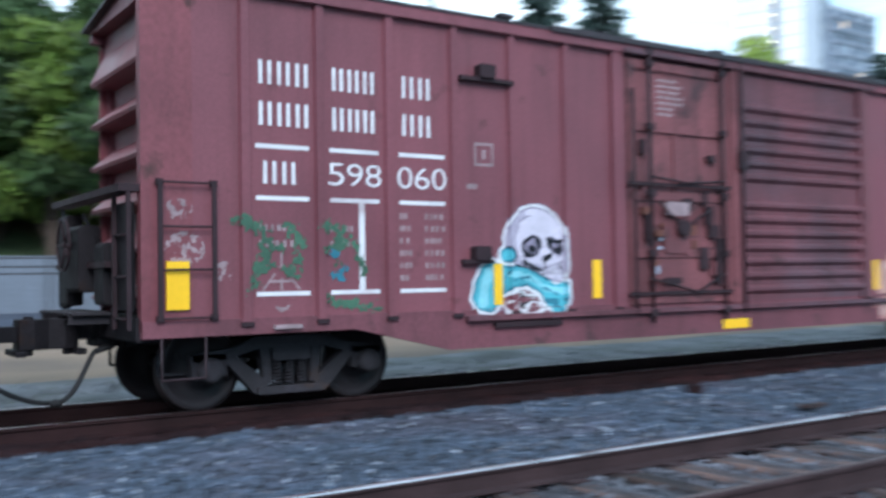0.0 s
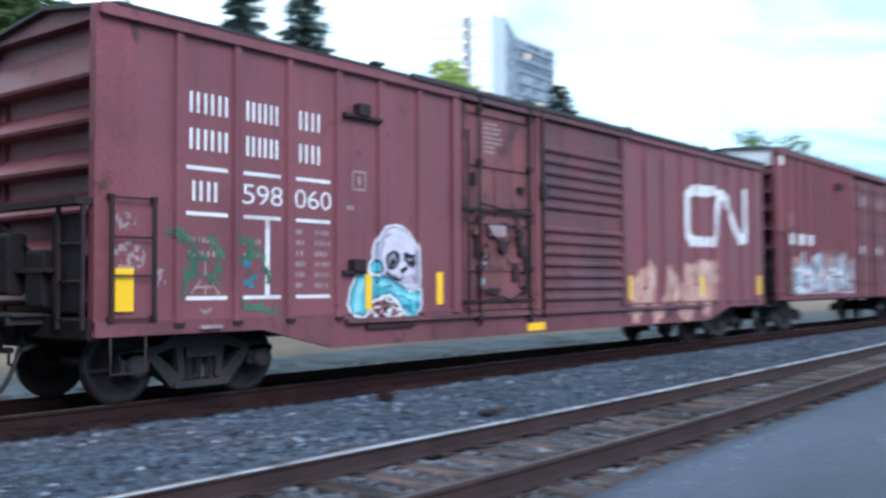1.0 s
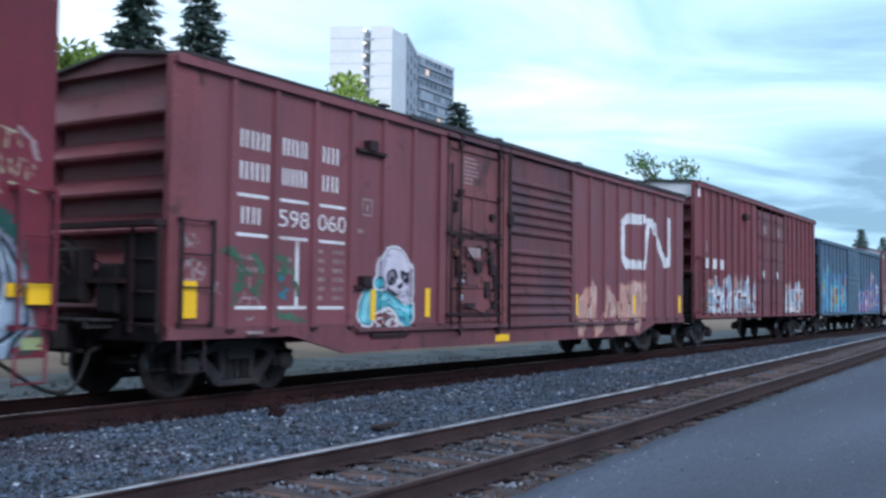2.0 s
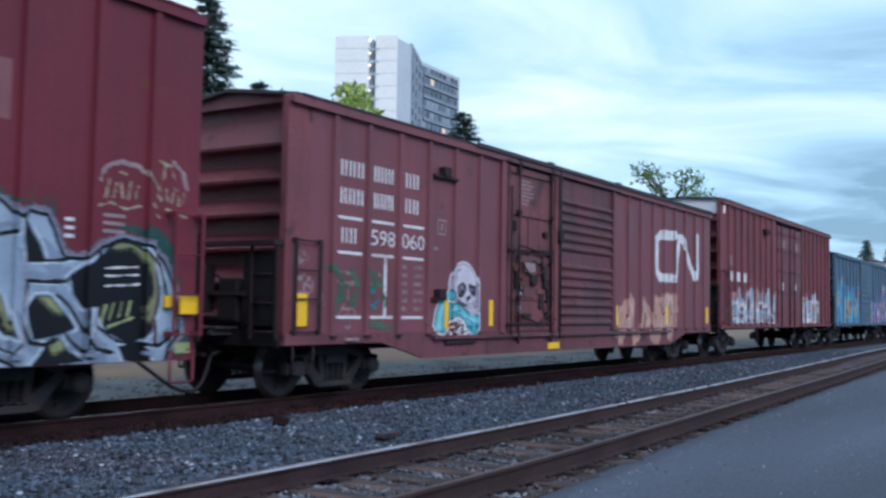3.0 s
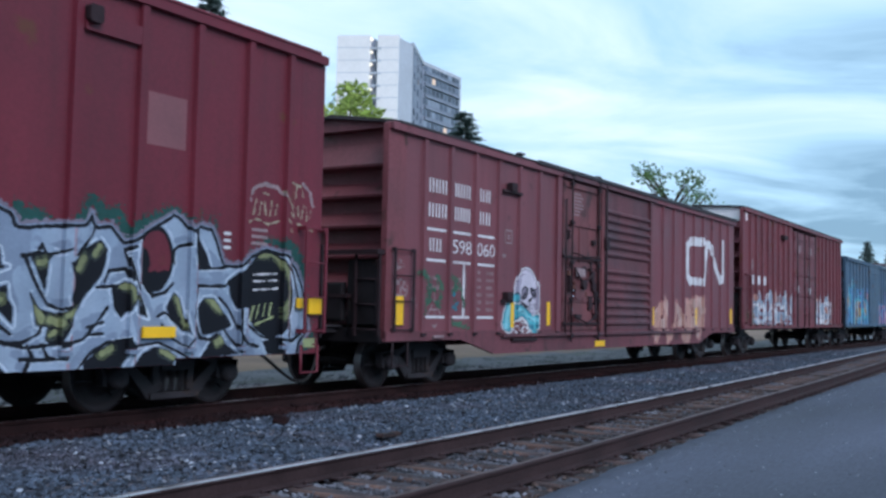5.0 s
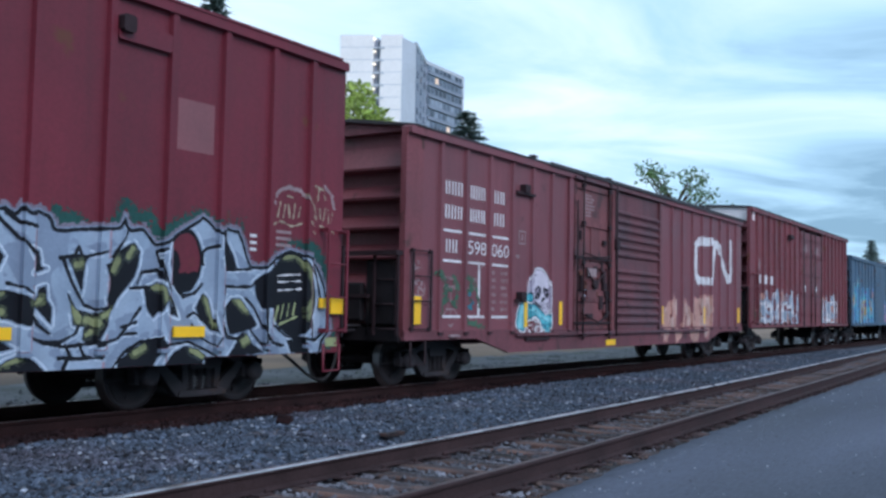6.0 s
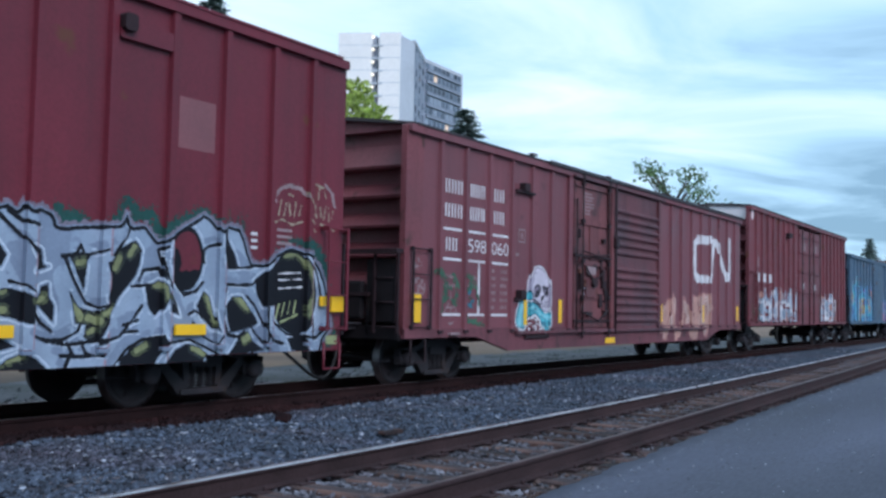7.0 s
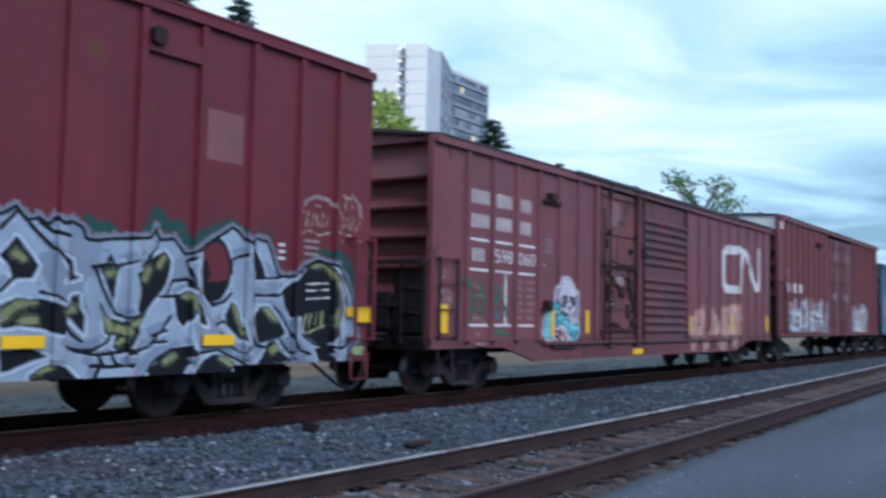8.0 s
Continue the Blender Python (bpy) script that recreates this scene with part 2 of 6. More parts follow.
M = dict(
    brown=surface("oxide_brown_paint", (0.172, 0.0565, 0.0695), 0.55, 0.15, 0.7, 30, 0.1, streak=0.26, rust=0.16, rust_col=(0.10, 0.034, 0.040)),
    brown_sill=surface("road_soiled_sill_paint", (0.138, 0.047, 0.058), 0.65, 0.2, 0.9, 22, 0.15, streak=0.4, rust=0.3, rust_col=(0.06, 0.028, 0.03)),
    brown_door=surface("weathered_door_paint", (0.155, 0.053, 0.058), 0.6, 0.28, 1.1, 24, 0.2, streak=0.7, rust=0.5, rust_col=(0.052, 0.023, 0.025)),
    brown_slide=surface("sooty_door_paint", (0.120, 0.043, 0.052), 0.6, 0.30, 0.9, 24, 0.2, tint=(0.086, 0.050, 0.062), tint_at=0.56, streak=0.4, rust=0.3, rust_col=(0.055, 0.022, 0.025)),
    brown_end=surface("end_sheet_paint", (0.160, 0.047, 0.056), 0.5, 0.22, 0.8, 20, 0.12, streak=0.15, rust=0.22, rust_col=(0.05, 0.022, 0.018)),
    red=surface("dull_red_paint", (0.132, 0.017, 0.030), 0.5, 0.16, 0.6, 22, 0.1, streak=0.22, rust=0.05),
    red2=surface("faded_red_paint", (0.160, 0.042, 0.052), 0.55, 0.2, 0.6, 22, 0.12, streak=0.45, rust=0.25),
    blue=surface("faded_blue_paint", (0.058, 0.108, 0.168), 0.55, 0.2, 0.6, 22, 0.1, streak=0.4, rust=0.3),
    mauve=surface("faded_mauve_paint", (0.15, 0.07, 0.085), 0.55, 0.2, 0.6, 22, 0.1, streak=0.4, rust=0.3),
    roof_pale=surface("bare_roof_metal", (0.90, 0.84, 0.85), 0.6, 0.06, 1.0, 15, 0.1),
    roof_dark=surface("roof_tar_paint", (0.035, 0.028, 0.032), 0.6, 0.3, 1.5, 20, 0.3),
    grease=surface("greasy_cast_steel", (0.013, 0.011, 0.013), 0.7, 0.4, 3.0, 35, 0.5, spec=0.2, rust=0.3, rust_col=(0.025, 0.014, 0.011)),
    frame_steel=surface("dusty_cast_steel", (0.027, 0.024, 0.028), 0.85, 0.35, 3.0, 35, 0.5, rust=0.25, rust_col=(0.05, 0.03, 0.022)),
    wheel=surface("wheel_steel", (0.020, 0.016, 0.018), 0.6, 0.35, 4.0, 40, 0.3, spec=0.25),
    tread=surface("polished_tread", (0.22, 0.20, 0.20), 0.4, 0.1, 6, 40, 0.05, metal=1.0),
    iron=surface("dark_grab_iron", (0.027, 0.015, 0.018), 0.65, 0.3, 4, 30, 0.2, spec=0.25),
    hose=surface("black_rubber_hose", (0.012, 0.012, 0.013), 0.7, 0.2, 5, 60, 0.2),
    yellow=surface("yellow_reflector", (0.85, 0.50, 0.01), 0.4, 0.06, 2, 40, 0.03),
    white=surface("chalky_white_paint", (0.62, 0.62, 0.64), 0.7, 0.12, 3, 60, 0.1, tint=(0.36, 0.27, 0.28), tint_at=0.66),
    faint=surface("worn_white_stencil", (0.27, 0.20, 0.21), 0.7, 0.25, 6, 60, 0.1),
    pale_patch=surface("repaint_patch", (0.19, 0.075, 0.085), 0.55, 0.12, 2, 30, 0.05),
    silver=surface("silver_spray", (0.315, 0.385, 0.49), 0.45, 0.10, 1.6, 30, 0.05, metal=0.15, tint=(0.235, 0.30, 0.40), tint_at=0.54),
    silver_light=surface("pale_silver_spray", (0.50, 0.58, 0.68), 0.5, 0.1, 1.6, 30, 0.05),
    silver_blue=surface("cool_silver_spray", (0.205, 0.255, 0.345), 0.45, 0.12, 1.6, 30, 0.05, metal=0.15),
    black=surface("black_spray", (0.008, 0.009, 0.013), 0.6, 0.2, 3, 40, 0.05, spec=0.2),
    olive=surface("olive_spray", (0.075, 0.088, 0.042), 0.6, 0.35, 3, 20, 0.05, tint=(0.022, 0.030, 0.030), tint_at=0.5),
    green=surface("dark_green_spray", (0.012, 0.060, 0.052), 0.6, 0.3, 3, 20, 0.05),
    tag_green=surface("green_spray_tag", (0.050, 0.115, 0.072), 0.65, 0.3, 3, 30, 0.05),
    teal=surface("teal_spray", (0.09, 0.37, 0.44), 0.55, 0.2, 3, 30, 0.05),
    teal_dark=surface("deep_teal_spray", (0.035, 0.16, 0.22), 0.55, 0.2, 3, 30, 0.05),
    bone=surface("pale_grey_spray", (0.56, 0.52, 0.60), 0.6, 0.14, 2.5, 30, 0.05),
    bone_dark=surface("grey_violet_spray", (0.24, 0.21, 0.28), 0.6, 0.2, 3, 30, 0.05),
    bone_mid=surface("mid_grey_spray", (0.37, 0.34, 0.42), 0.6, 0.16, 2.5, 30, 0.05),
    teal_pale=surface("pale_teal_spray", (0.24, 0.54, 0.60), 0.55, 0.15, 3, 30, 0.05),
    tan_rose=surface("rose_tan_spray", (0.34, 0.155, 0.15), 0.65, 0.25, 2.5, 25, 0.05),
    tan_pale=surface("pale_tan_spray", (0.47, 0.33, 0.29), 0.65, 0.2, 2.5, 25, 0.05),
    siding_rail=surface("rust_brown_siding_rail", (0.040, 0.025, 0.026), 0.85, 0.3, 2.0, 30, 0.4, spec=0.15),
    siding_tie=surface("split_weathered_tie", (0.042, 0.032, 0.034), 0.95, 0.4, 2.0, 30, 0.8, per_object=0.55, tint=(0.105, 0.062, 0.050), tint_at=0.53, stretch=(6, 1, 6)),
    chips=surface("splintered_wood", (0.074, 0.050, 0.043), 0.95, 0.35, 3.0, 30, 0.4, island=0.7),
    pale_stone=surface("pale_crushed_stone", (0.22, 0.24, 0.28), 0.8, 0.2, 2.0, 40, 0.2, island=0.6),
    rusty=surface("bare_rusty_iron", (0.13, 0.050, 0.036), 0.8, 0.35, 5.0, 40, 0.4),
    tan=surface("tan_spray", (0.42, 0.24, 0.20), 0.65, 0.25, 2.5, 25, 0.05),
    purple=surface("violet_spray", (0.16, 0.09, 0.24), 0.6, 0.3, 2.5, 25, 0.05),
    ochre=surface("ochre_spray", (0.36, 0.24, 0.07), 0.6, 0.3, 2.5, 25, 0.05),
    leaf_cool=surface("cool_leaf", (0.15, 0.23, 0.125), 0.65, 0.25, 0.6, 6, 0.0, island=0.45, tint=(0.11, 0.19, 0.06), tint_at=0.52),
    sky_blue=surface("light_blue_spray", (0.10, 0.25, 0.42), 0.6, 0.3, 2.5, 25, 0.05),
    pink=surface("pink_spray", (0.45, 0.20, 0.28), 0.6, 0.3, 2.5, 25, 0.05),
    pale_blue=surface("washed_blue_spray", (0.30, 0.36, 0.44), 0.6, 0.25, 2.5, 25, 0.05),
    ballast=surface("ballast_bed", (0.047, 0.054, 0.076), 0.9, 0.45, 1.2, 18, 1.0, tint=(0.12, 0.10, 0.10), tint_at=0.6),
    stones=surface("crushed_stone", (0.048, 0.062, 0.088), 0.85, 0.28, 0.8, 40, 0.3, island=0.85, tint=(0.062, 0.060, 0.080), tint_at=0.58),
    # oil and rust stain, with the shade under the train put into the colour
    dark_ballast=surface("oily_shaded_ballast", (0.017, 0.010, 0.011), 0.95, 0.45, 1.6, 18, 1.0, tint=(0.034, 0.015, 0.015), tint_at=0.52, spec=0.1),
    crib=surface("dirty_crib_ballast", (0.072, 0.070, 0.082), 0.9, 0.45, 1.6, 18, 1.0, tint=(0.15, 0.155, 0.18), tint_at=0.56, island=0.6),
    tie=surface("creosoted_timber", (0.024, 0.017, 0.019), 0.95, 0.4, 2.0, 30, 0.7, per_object=0.5, tint=(0.056, 0.031, 0.026), tint_at=0.52, stretch=(6, 1, 6)),
    rail=surface("rusty_rail", (0.026, 0.013, 0.013), 0.85, 0.3, 2.0, 30, 0.4, spec=0.12),
    rail_top=surface("worn_rail_head", (0.66, 0.58, 0.59), 0.34, 0.15, 1.5, 20, 0.05, metal=0.9, tint=(0.14, 0.105, 0.10), tint_at=0.58),
    # siding's near head, kept dull so that no sky glint shows
    rail_dull=surface("dull_rail_head", (0.085, 0.06, 0.058), 0.55, 0.3, 1.5, 20, 0.2, metal=0.3),
    asphalt=surface("asphalt", (0.066, 0.073, 0.102), 0.88, 0.30, 0.7, 34, 0.8, tint=(0.052, 0.058, 0.082), tint_at=0.52, stretch=(0.22, 1, 1)),
    dirt=surface("tan_dirt", (0.19, 0.132, 0.092), 0.95, 0.2, 0.4, 8, 0.5, tint=(0.145, 0.102, 0.076), tint_at=0.55),
    pale_gravel=surface("pale_gravel", (0.125, 0.122, 0.130), 0.95, 0.32, 0.9, 16, 0.8, tint=(0.075, 0.075, 0.07), tint_at=0.56),
    grass=surface("grass", (0.075, 0.11, 0.03), 0.9, 0.35, 1.2, 14, 0.6, tint=(0.14, 0.12, 0.05), tint_at=0.56),
    soil=surface("far_ground", (0.10, 0.10, 0.06), 0.95, 0.3, 0.05, 2, 0.3, tint=(0.06, 0.08, 0.035), tint_at=0.5),
    leaf=surface("leaf", (0.125, 0.195, 0.035), 0.6, 0.25, 0.6, 6, 0.0, island=0.5, tint=(0.18, 0.25, 0.05), tint_at=0.5),
    leaf_bright=surface("young_leaf", (0.29, 0.38, 0.075), 0.6, 0.25, 0.6, 6, 0.0, island=0.5, tint=(0.34, 0.42, 0.10), tint_at=0.5),
    leaf_dark=surface("shaded_leaf", (0.062, 0.108, 0.040), 0.65, 0.3, 0.4, 6, 0.0, island=0.5, tint=(0.07, 0.12, 0.03), tint_at=0.55),
    # needles paled and blued, distance haze mixed into their colour
    needle=surface("needle", (0.12, 0.17, 0.155), 0.75, 0.3, 0.6, 6, 0.0, island=0.5),
    bark=surface("bark", (0.075, 0.055, 0.042), 0.9, 0.35, 3, 20, 0.8, stretch=(3, 3, 0.5)),
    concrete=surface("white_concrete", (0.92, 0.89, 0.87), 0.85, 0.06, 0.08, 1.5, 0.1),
    # grey trim tone that also carries the shade of the tower's side face
    concrete_grey=surface("grey_and_shade_concrete", (0.52, 0.56, 0.62), 0.85, 0.1, 0.08, 1.5, 0.1),
    # slate, lightened and blued to hold the distance haze
    facade=surface("hazed_slate_facade", (0.29, 0.325, 0.40), 0.7, 0.12, 0.08, 1.5, 0.1),
    wall=surface("grey_blue_wall", (0.26, 0.30, 0.37), 0.85, 0.15, 0.3, 8, 0.3),
    retaining=surface("stained_grey_concrete", (0.16, 0.185, 0.22), 0.85, 0.2, 0.3, 8, 0.3, streak=0.3),
    pole=surface("dark_fence_paint", (0.05, 0.055, 0.065), 0.6, 0.2, 2, 20, 0.1),
    pane=surface("window_glass", (0.12, 0.15, 0.20), 0.12, 0.5, 0.3, 2, 0.0, spec=0.7, per_object=0.6),
    lamp=glow("stair_lamp", (1.0, 0.86, 0.62), 1.2),
    # faint invented glow for a few tower panes
    warm_pane=glow("invented_glow_pane", (1.0, 0.72, 0.5), 0.10),
    bank=surface("overgrown_bank", (0.035, 0.055, 0.022), 0.95, 0.4, 0.5, 5, 0.8, tint=(0.075, 0.075, 0.035), tint_at=0.56),
)


def let_light_through(m, share):
    """Thin leaves pass part of the light on."""
    nt = m.node_tree
    b = nt.nodes["Principled BSDF"]
    t, mix = nt.nodes.new("ShaderNodeBsdfTranslucent"), nt.nodes.new("ShaderNodeMixShader")
    nt.links.new(b.inputs["Base Color"].links[0].from_socket, t.inputs["Color"])
    mix.inputs[0].default_value = share
    nt.links.new(b.outputs[0], mix.inputs[1]); nt.links.new(t.outputs[0], mix.inputs[2])
    nt.links.new(mix.outputs[0], nt.nodes["Material Output"].inputs["Surface"])


for leaf_kind in ("leaf", "leaf_bright", "leaf_cool", "leaf_dark", "needle"):
    let_light_through(M[leaf_kind], 0.4)


# ---- mesh building ----
class Form:
    """Collects boxes, prisms and rods into one mesh."""

    def __init__(self):
        self.v, self.f, self.m, self.s = [], [], [], []

    def add(self, verts, faces, mat=0, smooth=False):
        o = len(self.v)
        self.v += [tuple(p) for p in verts]
        for q in faces:
            self.f.append([o + k for k in q]); self.m.append(mat); self.s.append(smooth)
        return self

    def box(self, x0, x1, y0, y1, z0, z1, mat=0, c=0.0):
        """A box; c chamfers its upright and top edges as seen along y."""
        if c:
            ring = [(x0 + c, z0), (x1 - c, z0), (x1, z0 + c), (x1, z1 - c), (x1 - c, z1), (x0 + c, z1), (x0, z1 - c), (x0, z0 + c)]
            return self.prism(ring, y0, y1, mat)
        v = [(x, y, z) for z in (z0, z1) for y in (y0, y1) for x in (x0, x1)]
        return self.add(v, [(0, 2, 3, 1), (4, 5, 7, 6), (0, 1, 5, 4), (2, 6, 7, 3), (0, 4, 6, 2), (1, 3, 7, 5)], mat)

    def prism(self, ring, y0, y1, mat=0, axis="y", smooth=False):
        """Extrudes a ring of (a, b) along an axis: y takes (x, z), x takes (y, z), z takes (x, y)."""
        def at(a, b, k):
            return {"y": (a, k, b), "x": (k, a, b), "z": (a, b, k)}[axis]
        n = len(ring)
        v = [at(a, b, y0) for a, b in ring] + [at(a, b, y1) for a, b in ring]
        turn = sum(ring[i - 1][0] * ring[i][1] - ring[i][0] * ring[i - 1][1] for i in range(n))
        flip = (turn > 0) == (axis == "y")
        f = [tuple(range(n)), tuple(range(2 * n - 1, n - 1, -1))]
        g = [(i, n + i, n + (i + 1) % n, (i + 1) % n) for i in range(n)]
        if (axis == "y") == (turn > 0):
            pass
        else:
            f, g = [q[::-1] for q in f], [q[::-1] for q in g]
        self.add(v, f, mat)
        o = len(self.v) - 2 * n
        for q in g:
            self.f.append([o + k for k in q]); self.m.append(mat); self.s.append(smooth)
        return self

    def rod(self, a, b, r, n=8, mat=0, r2=None):
        a, b = Vector(a), Vector(b)
        w = (b - a).normalized()
        u = w.orthogonal().normalized()
        t = w.cross(u)
        r2 = r if r2 is None else r2
        v = []
        for p, q in ((a, r), (b, r2)):
            v += [p + q * (math.cos(k * math.tau / n) * u + math.sin(k * math.tau / n) * t) for k in range(n)]
        self.add(v, [tuple(range(n - 1, -1, -1)), tuple(range(n, 2 * n))], mat)
        o = len(self.v) - 2 * n
        for k in range(n):
            self.f.append([o + k, o + (k + 1) % n, o + n + (k + 1) % n, o + n + k]); self.m.append(mat); self.s.append(True)
        return self

    def path(self, pts, r, n=8, mat=0):
        """One bent tube through pts."""
        P = [Vector(p) for p in pts]
        o, u = len(self.v), None
        for i, p in enumerate(P):
            w = (P[min(i + 1, len(P) - 1)] - P[max(i - 1, 0)]).normalized()
            u = w.orthogonal().normalized() if u is None else (u - w * u.dot(w)).normalized()
            t = w.cross(u)
            self.v += [tuple(p + r * (math.cos(k * math.tau / n) * u + math.sin(k * math.tau / n) * t)) for k in range(n)]
        for i in range(len(P) - 1):
            for k in range(n):
                self.f.append([o + i * n + k, o + i * n + (k + 1) % n, o + (i + 1) * n + (k + 1) % n, o + (i + 1) * n + k]); self.m.append(mat); self.s.append(True)
        for ring in (range(n - 1, -1, -1), range((len(P) - 1) * n, len(P) * n)):
            self.f.append([o + k for k in ring]); self.m.append(mat); self.s.append(False)
        return self

    def turned(self, profile, y_axis=True, n=32, mats=None, centre=(0, 0, 0)):
        """Turns (axial, radius) points about the y axis."""
        cx, cy, cz = centre
        o = len(self.v)
        for y, r in profile:
            self.v += [(cx + r * math.cos(k * math.tau / n), cy + y, cz + r * math.sin(k * math.tau / n)) for k in range(n)]
        for i in range(len(profile) - 1):
            for k in range(n):
                q = [o + i * n + k, o + i * n + (k + 1) % n, o + (i + 1) * n + (k + 1) % n, o + (i + 1) * n + k]
                self.f.append(q[::-1]); self.m.append(mats[i] if mats else 0); self.s.append(True)
        return self

    def mesh(self, name, mats, bevel=0.0):
        me = bpy.data.meshes.new(name)
        me.from_pydata(self.v, [], self.f)
        for k in mats:
            me.materials.append(k)
        me.polygons.foreach_set("material_index", self.m)
        me.polygons.foreach_set("use_smooth", self.s)
        me.update()
        return me


def part(name, form, mats, parent=None, label="", bevel=0.0, at=None):
    me = form if isinstance(form, bpy.types.Mesh) else form.mesh(name, mats if isinstance(mats, (list, tuple)) else [mats])
    ob = new(name, me)
    ob.parent = parent
    if at is not None:
        ob.location = at
    if bevel:
        md = ob.modifiers.new("bevel", "BEVEL")
        md.width, md.segments, md.limit_method = bevel, 2, "ANGLE"
    if label:
        tagged(ob, label)
    return ob


def hub(name, label, category, group="", kind="", at=(0, 0, 0)):
    ob = new(name)
    ob.location = at
    return tagged(ob, label, category, group, kind)


# ---- paint laid as thin film on panels and posts ----
def vnoise(X, Z, s, seed):
    r = np.random.RandomState(seed).rand(64, 64)
    a, b = X / s, Z / s
    i, j = np.floor(a).astype(int), np.floor(b).astype(int)
    u, v = a - i, b - j
    u, v = u * u * (3 - 2 * u), v * v * (3 - 2 * v)
    g = lambda p, q: r[(i + p) % 64, (j + q) % 64]
    return g(0, 0) * (1 - u) * (1 - v) + g(1, 0) * u * (1 - v) + g(0, 1) * (1 - u) * v + g(1, 1) * u * v


def stroke(X, Z, pts, w):
    """Signed distance to a line of width w through pts."""
    d = np.full(X.shape, 9.0)
    for (ax, az), (bx, bz) in zip(pts, pts[1:]):
        ux, uz = bx - ax, bz - az
        t = np.clip(((X - ax) * ux + (Z - az) * uz) / (ux * ux + uz * uz + 1e-9), 0, 1)
        d = np.minimum(d, np.hypot(X - ax - t * ux, Z - az - t * uz))
    return d - w / 2


def oval(X, Z, cx, cz, rx, rz):
    return (np.hypot((X - cx) / rx, (Z - cz) / rz) - 1) * min(rx, rz)


def area(X, Z, pts):
    """Signed distance to a closed outline, below zero inside."""
    d = stroke(X, Z, pts + pts[:1], 0)
    inside = np.zeros(X.shape, bool)
    for (ax, az), (bx, bz) in zip(pts, pts[1:] + pts[:1]):
        cross = ((az > Z) != (bz > Z)) & (X < (bx - ax) * (Z - az) / (bz - az + 1e-12) + ax)
        inside ^= cross
    return np.where(inside, -d, d)


def film(name, parent, box, cell, fill, mats, depth, label=""):
    """Paint of the colours mats over the box (x0, x1, z0, z1); fill(X, Z) gives the colour's index or -1, depth(x) the surface's y."""
    x0, x1, z0, z1 = box
    nx, nz_ = int((x1 - x0) / cell), int((z1 - z0) / cell)
    xs, zs = x0 + (np.arange(nx) + 0.5) * cell, z0 + (np.arange(nz_) + 0.5) * cell
    X, Z = np.meshgrid(xs, zs)
    idx = fill(X, Z)
    ys = np.array([depth(x) for x in xs])
    verts, faces, mi = [], [], []
    for j in range(nz_):
        row, a = idx[j], 0
        za, zb = zs[j] - cell / 2, zs[j] + cell / 2
        while a < nx:
            b = a
            while b + 1 < nx and row[b + 1] == row[a] and ys[b + 1] == ys[a]:
                b += 1
            if row[a] >= 0 and b + 1 < nx and ys[b + 1] != ys[b] and row[b + 1] >= 0:
                o, p, d = len(verts), xs[b] + cell / 2, 0.002 if ys[b + 1] < ys[b] else -0.002
                verts += [(p - d, ys[b], za), (p - d, ys[b + 1], za), (p - d, ys[b + 1], zb), (p - d, ys[b], zb)]
                faces.append((o, o + 1, o + 2, o + 3)); mi.append(int(row[b]))
            if row[a] >= 0:
                o, p, q, y = len(verts), xs[a] - cell / 2, xs[b] + cell / 2, ys[a]
                verts += [(p, y, za), (q, y, za), (q, y, zb), (p, y, zb)]
                faces.append((o, o + 1, o + 2, o + 3)); mi.append(int(row[a]))
            a = b + 1
    me = bpy.data.meshes.new(name)
    me.from_pydata(verts, [], faces)
    for k in mats:
        me.materials.append(k)
    me.polygons.foreach_set("material_index", mi)
    me.update()
    return part(name, me, mats, parent, label)


def spray(name, *rest):
    """A scrawl of many small flecks, counted as one."""
    return tagged(film(name, *rest), kind="stuff")


def digits(name, parent, text, x, z, height, width, y, mat, label=""):
    """Numerals of the built-in font on the near side, their lower left corner at x, z."""
    cu = bpy.data.curves.new(name, "FONT")
    cu.body = text
    cu.offset = -0.008
    tmp = new(name, cu)
    bpy.context.view_layer.update()
    me = bpy.data.meshes.new_from_object(tmp.evaluated_get(bpy.context.evaluated_depsgraph_get()))
    bpy.data.objects.remove(tmp)
    co = np.empty(len(me.vertices) * 3)
    me.vertices.foreach_get("co", co)
    co = co.reshape(-1, 3)
    lo, hi = co.min(0), co.max(0)
    out = np.stack([x + (co[:, 0] - lo[0]) / (hi[0] - lo[0]) * width, np.full(len(co), y), z + (co[:, 1] - lo[1]) / (hi[1] - lo[1]) * height], 1)
    me.vertices.foreach_set("co", out.ravel())
    me.update()
    me.materials.append(mat)
    return part(name, me, mat, parent, label)
# ---- ground ----
def near_bend(x):
    """How far the near track has swung towards the running track at x."""
    u = max(x - 8.0, 0.0)
    return 1.85 * math.tanh((0.016 * u * u / (u + 3.0) + 8.5e-4 * u * u) / 1.85)


def cant(x):
    """How much the outer rail of the bending siding stands above the inner one."""
    u = min(max((x - 5.0) / 12.0, 0.0), 1.0)
    return 0.048 * u * u * (3 - 2 * u)


def sheet(name, label, mat, xs, ys, height, kind="structure", category="ground"):
    f = Form()
    nx, ny = len(xs), len(ys)
    f.v = [(x, y, height(x, y)) for x in xs for y in ys]
    f.f = [(i * ny + j, (i + 1) * ny + j, (i + 1) * ny + j + 1, i * ny + j + 1) for i in range(nx - 1) for j in range(ny - 1)]
    f.m, f.s = [0] * len(f.f), [True] * len(f.f)
    ob = part(name, f, mat)
    return tagged(ob, label, category, kind=kind)


def span(a, b, step):
    return list(np.arange(a, b + step / 2, step))


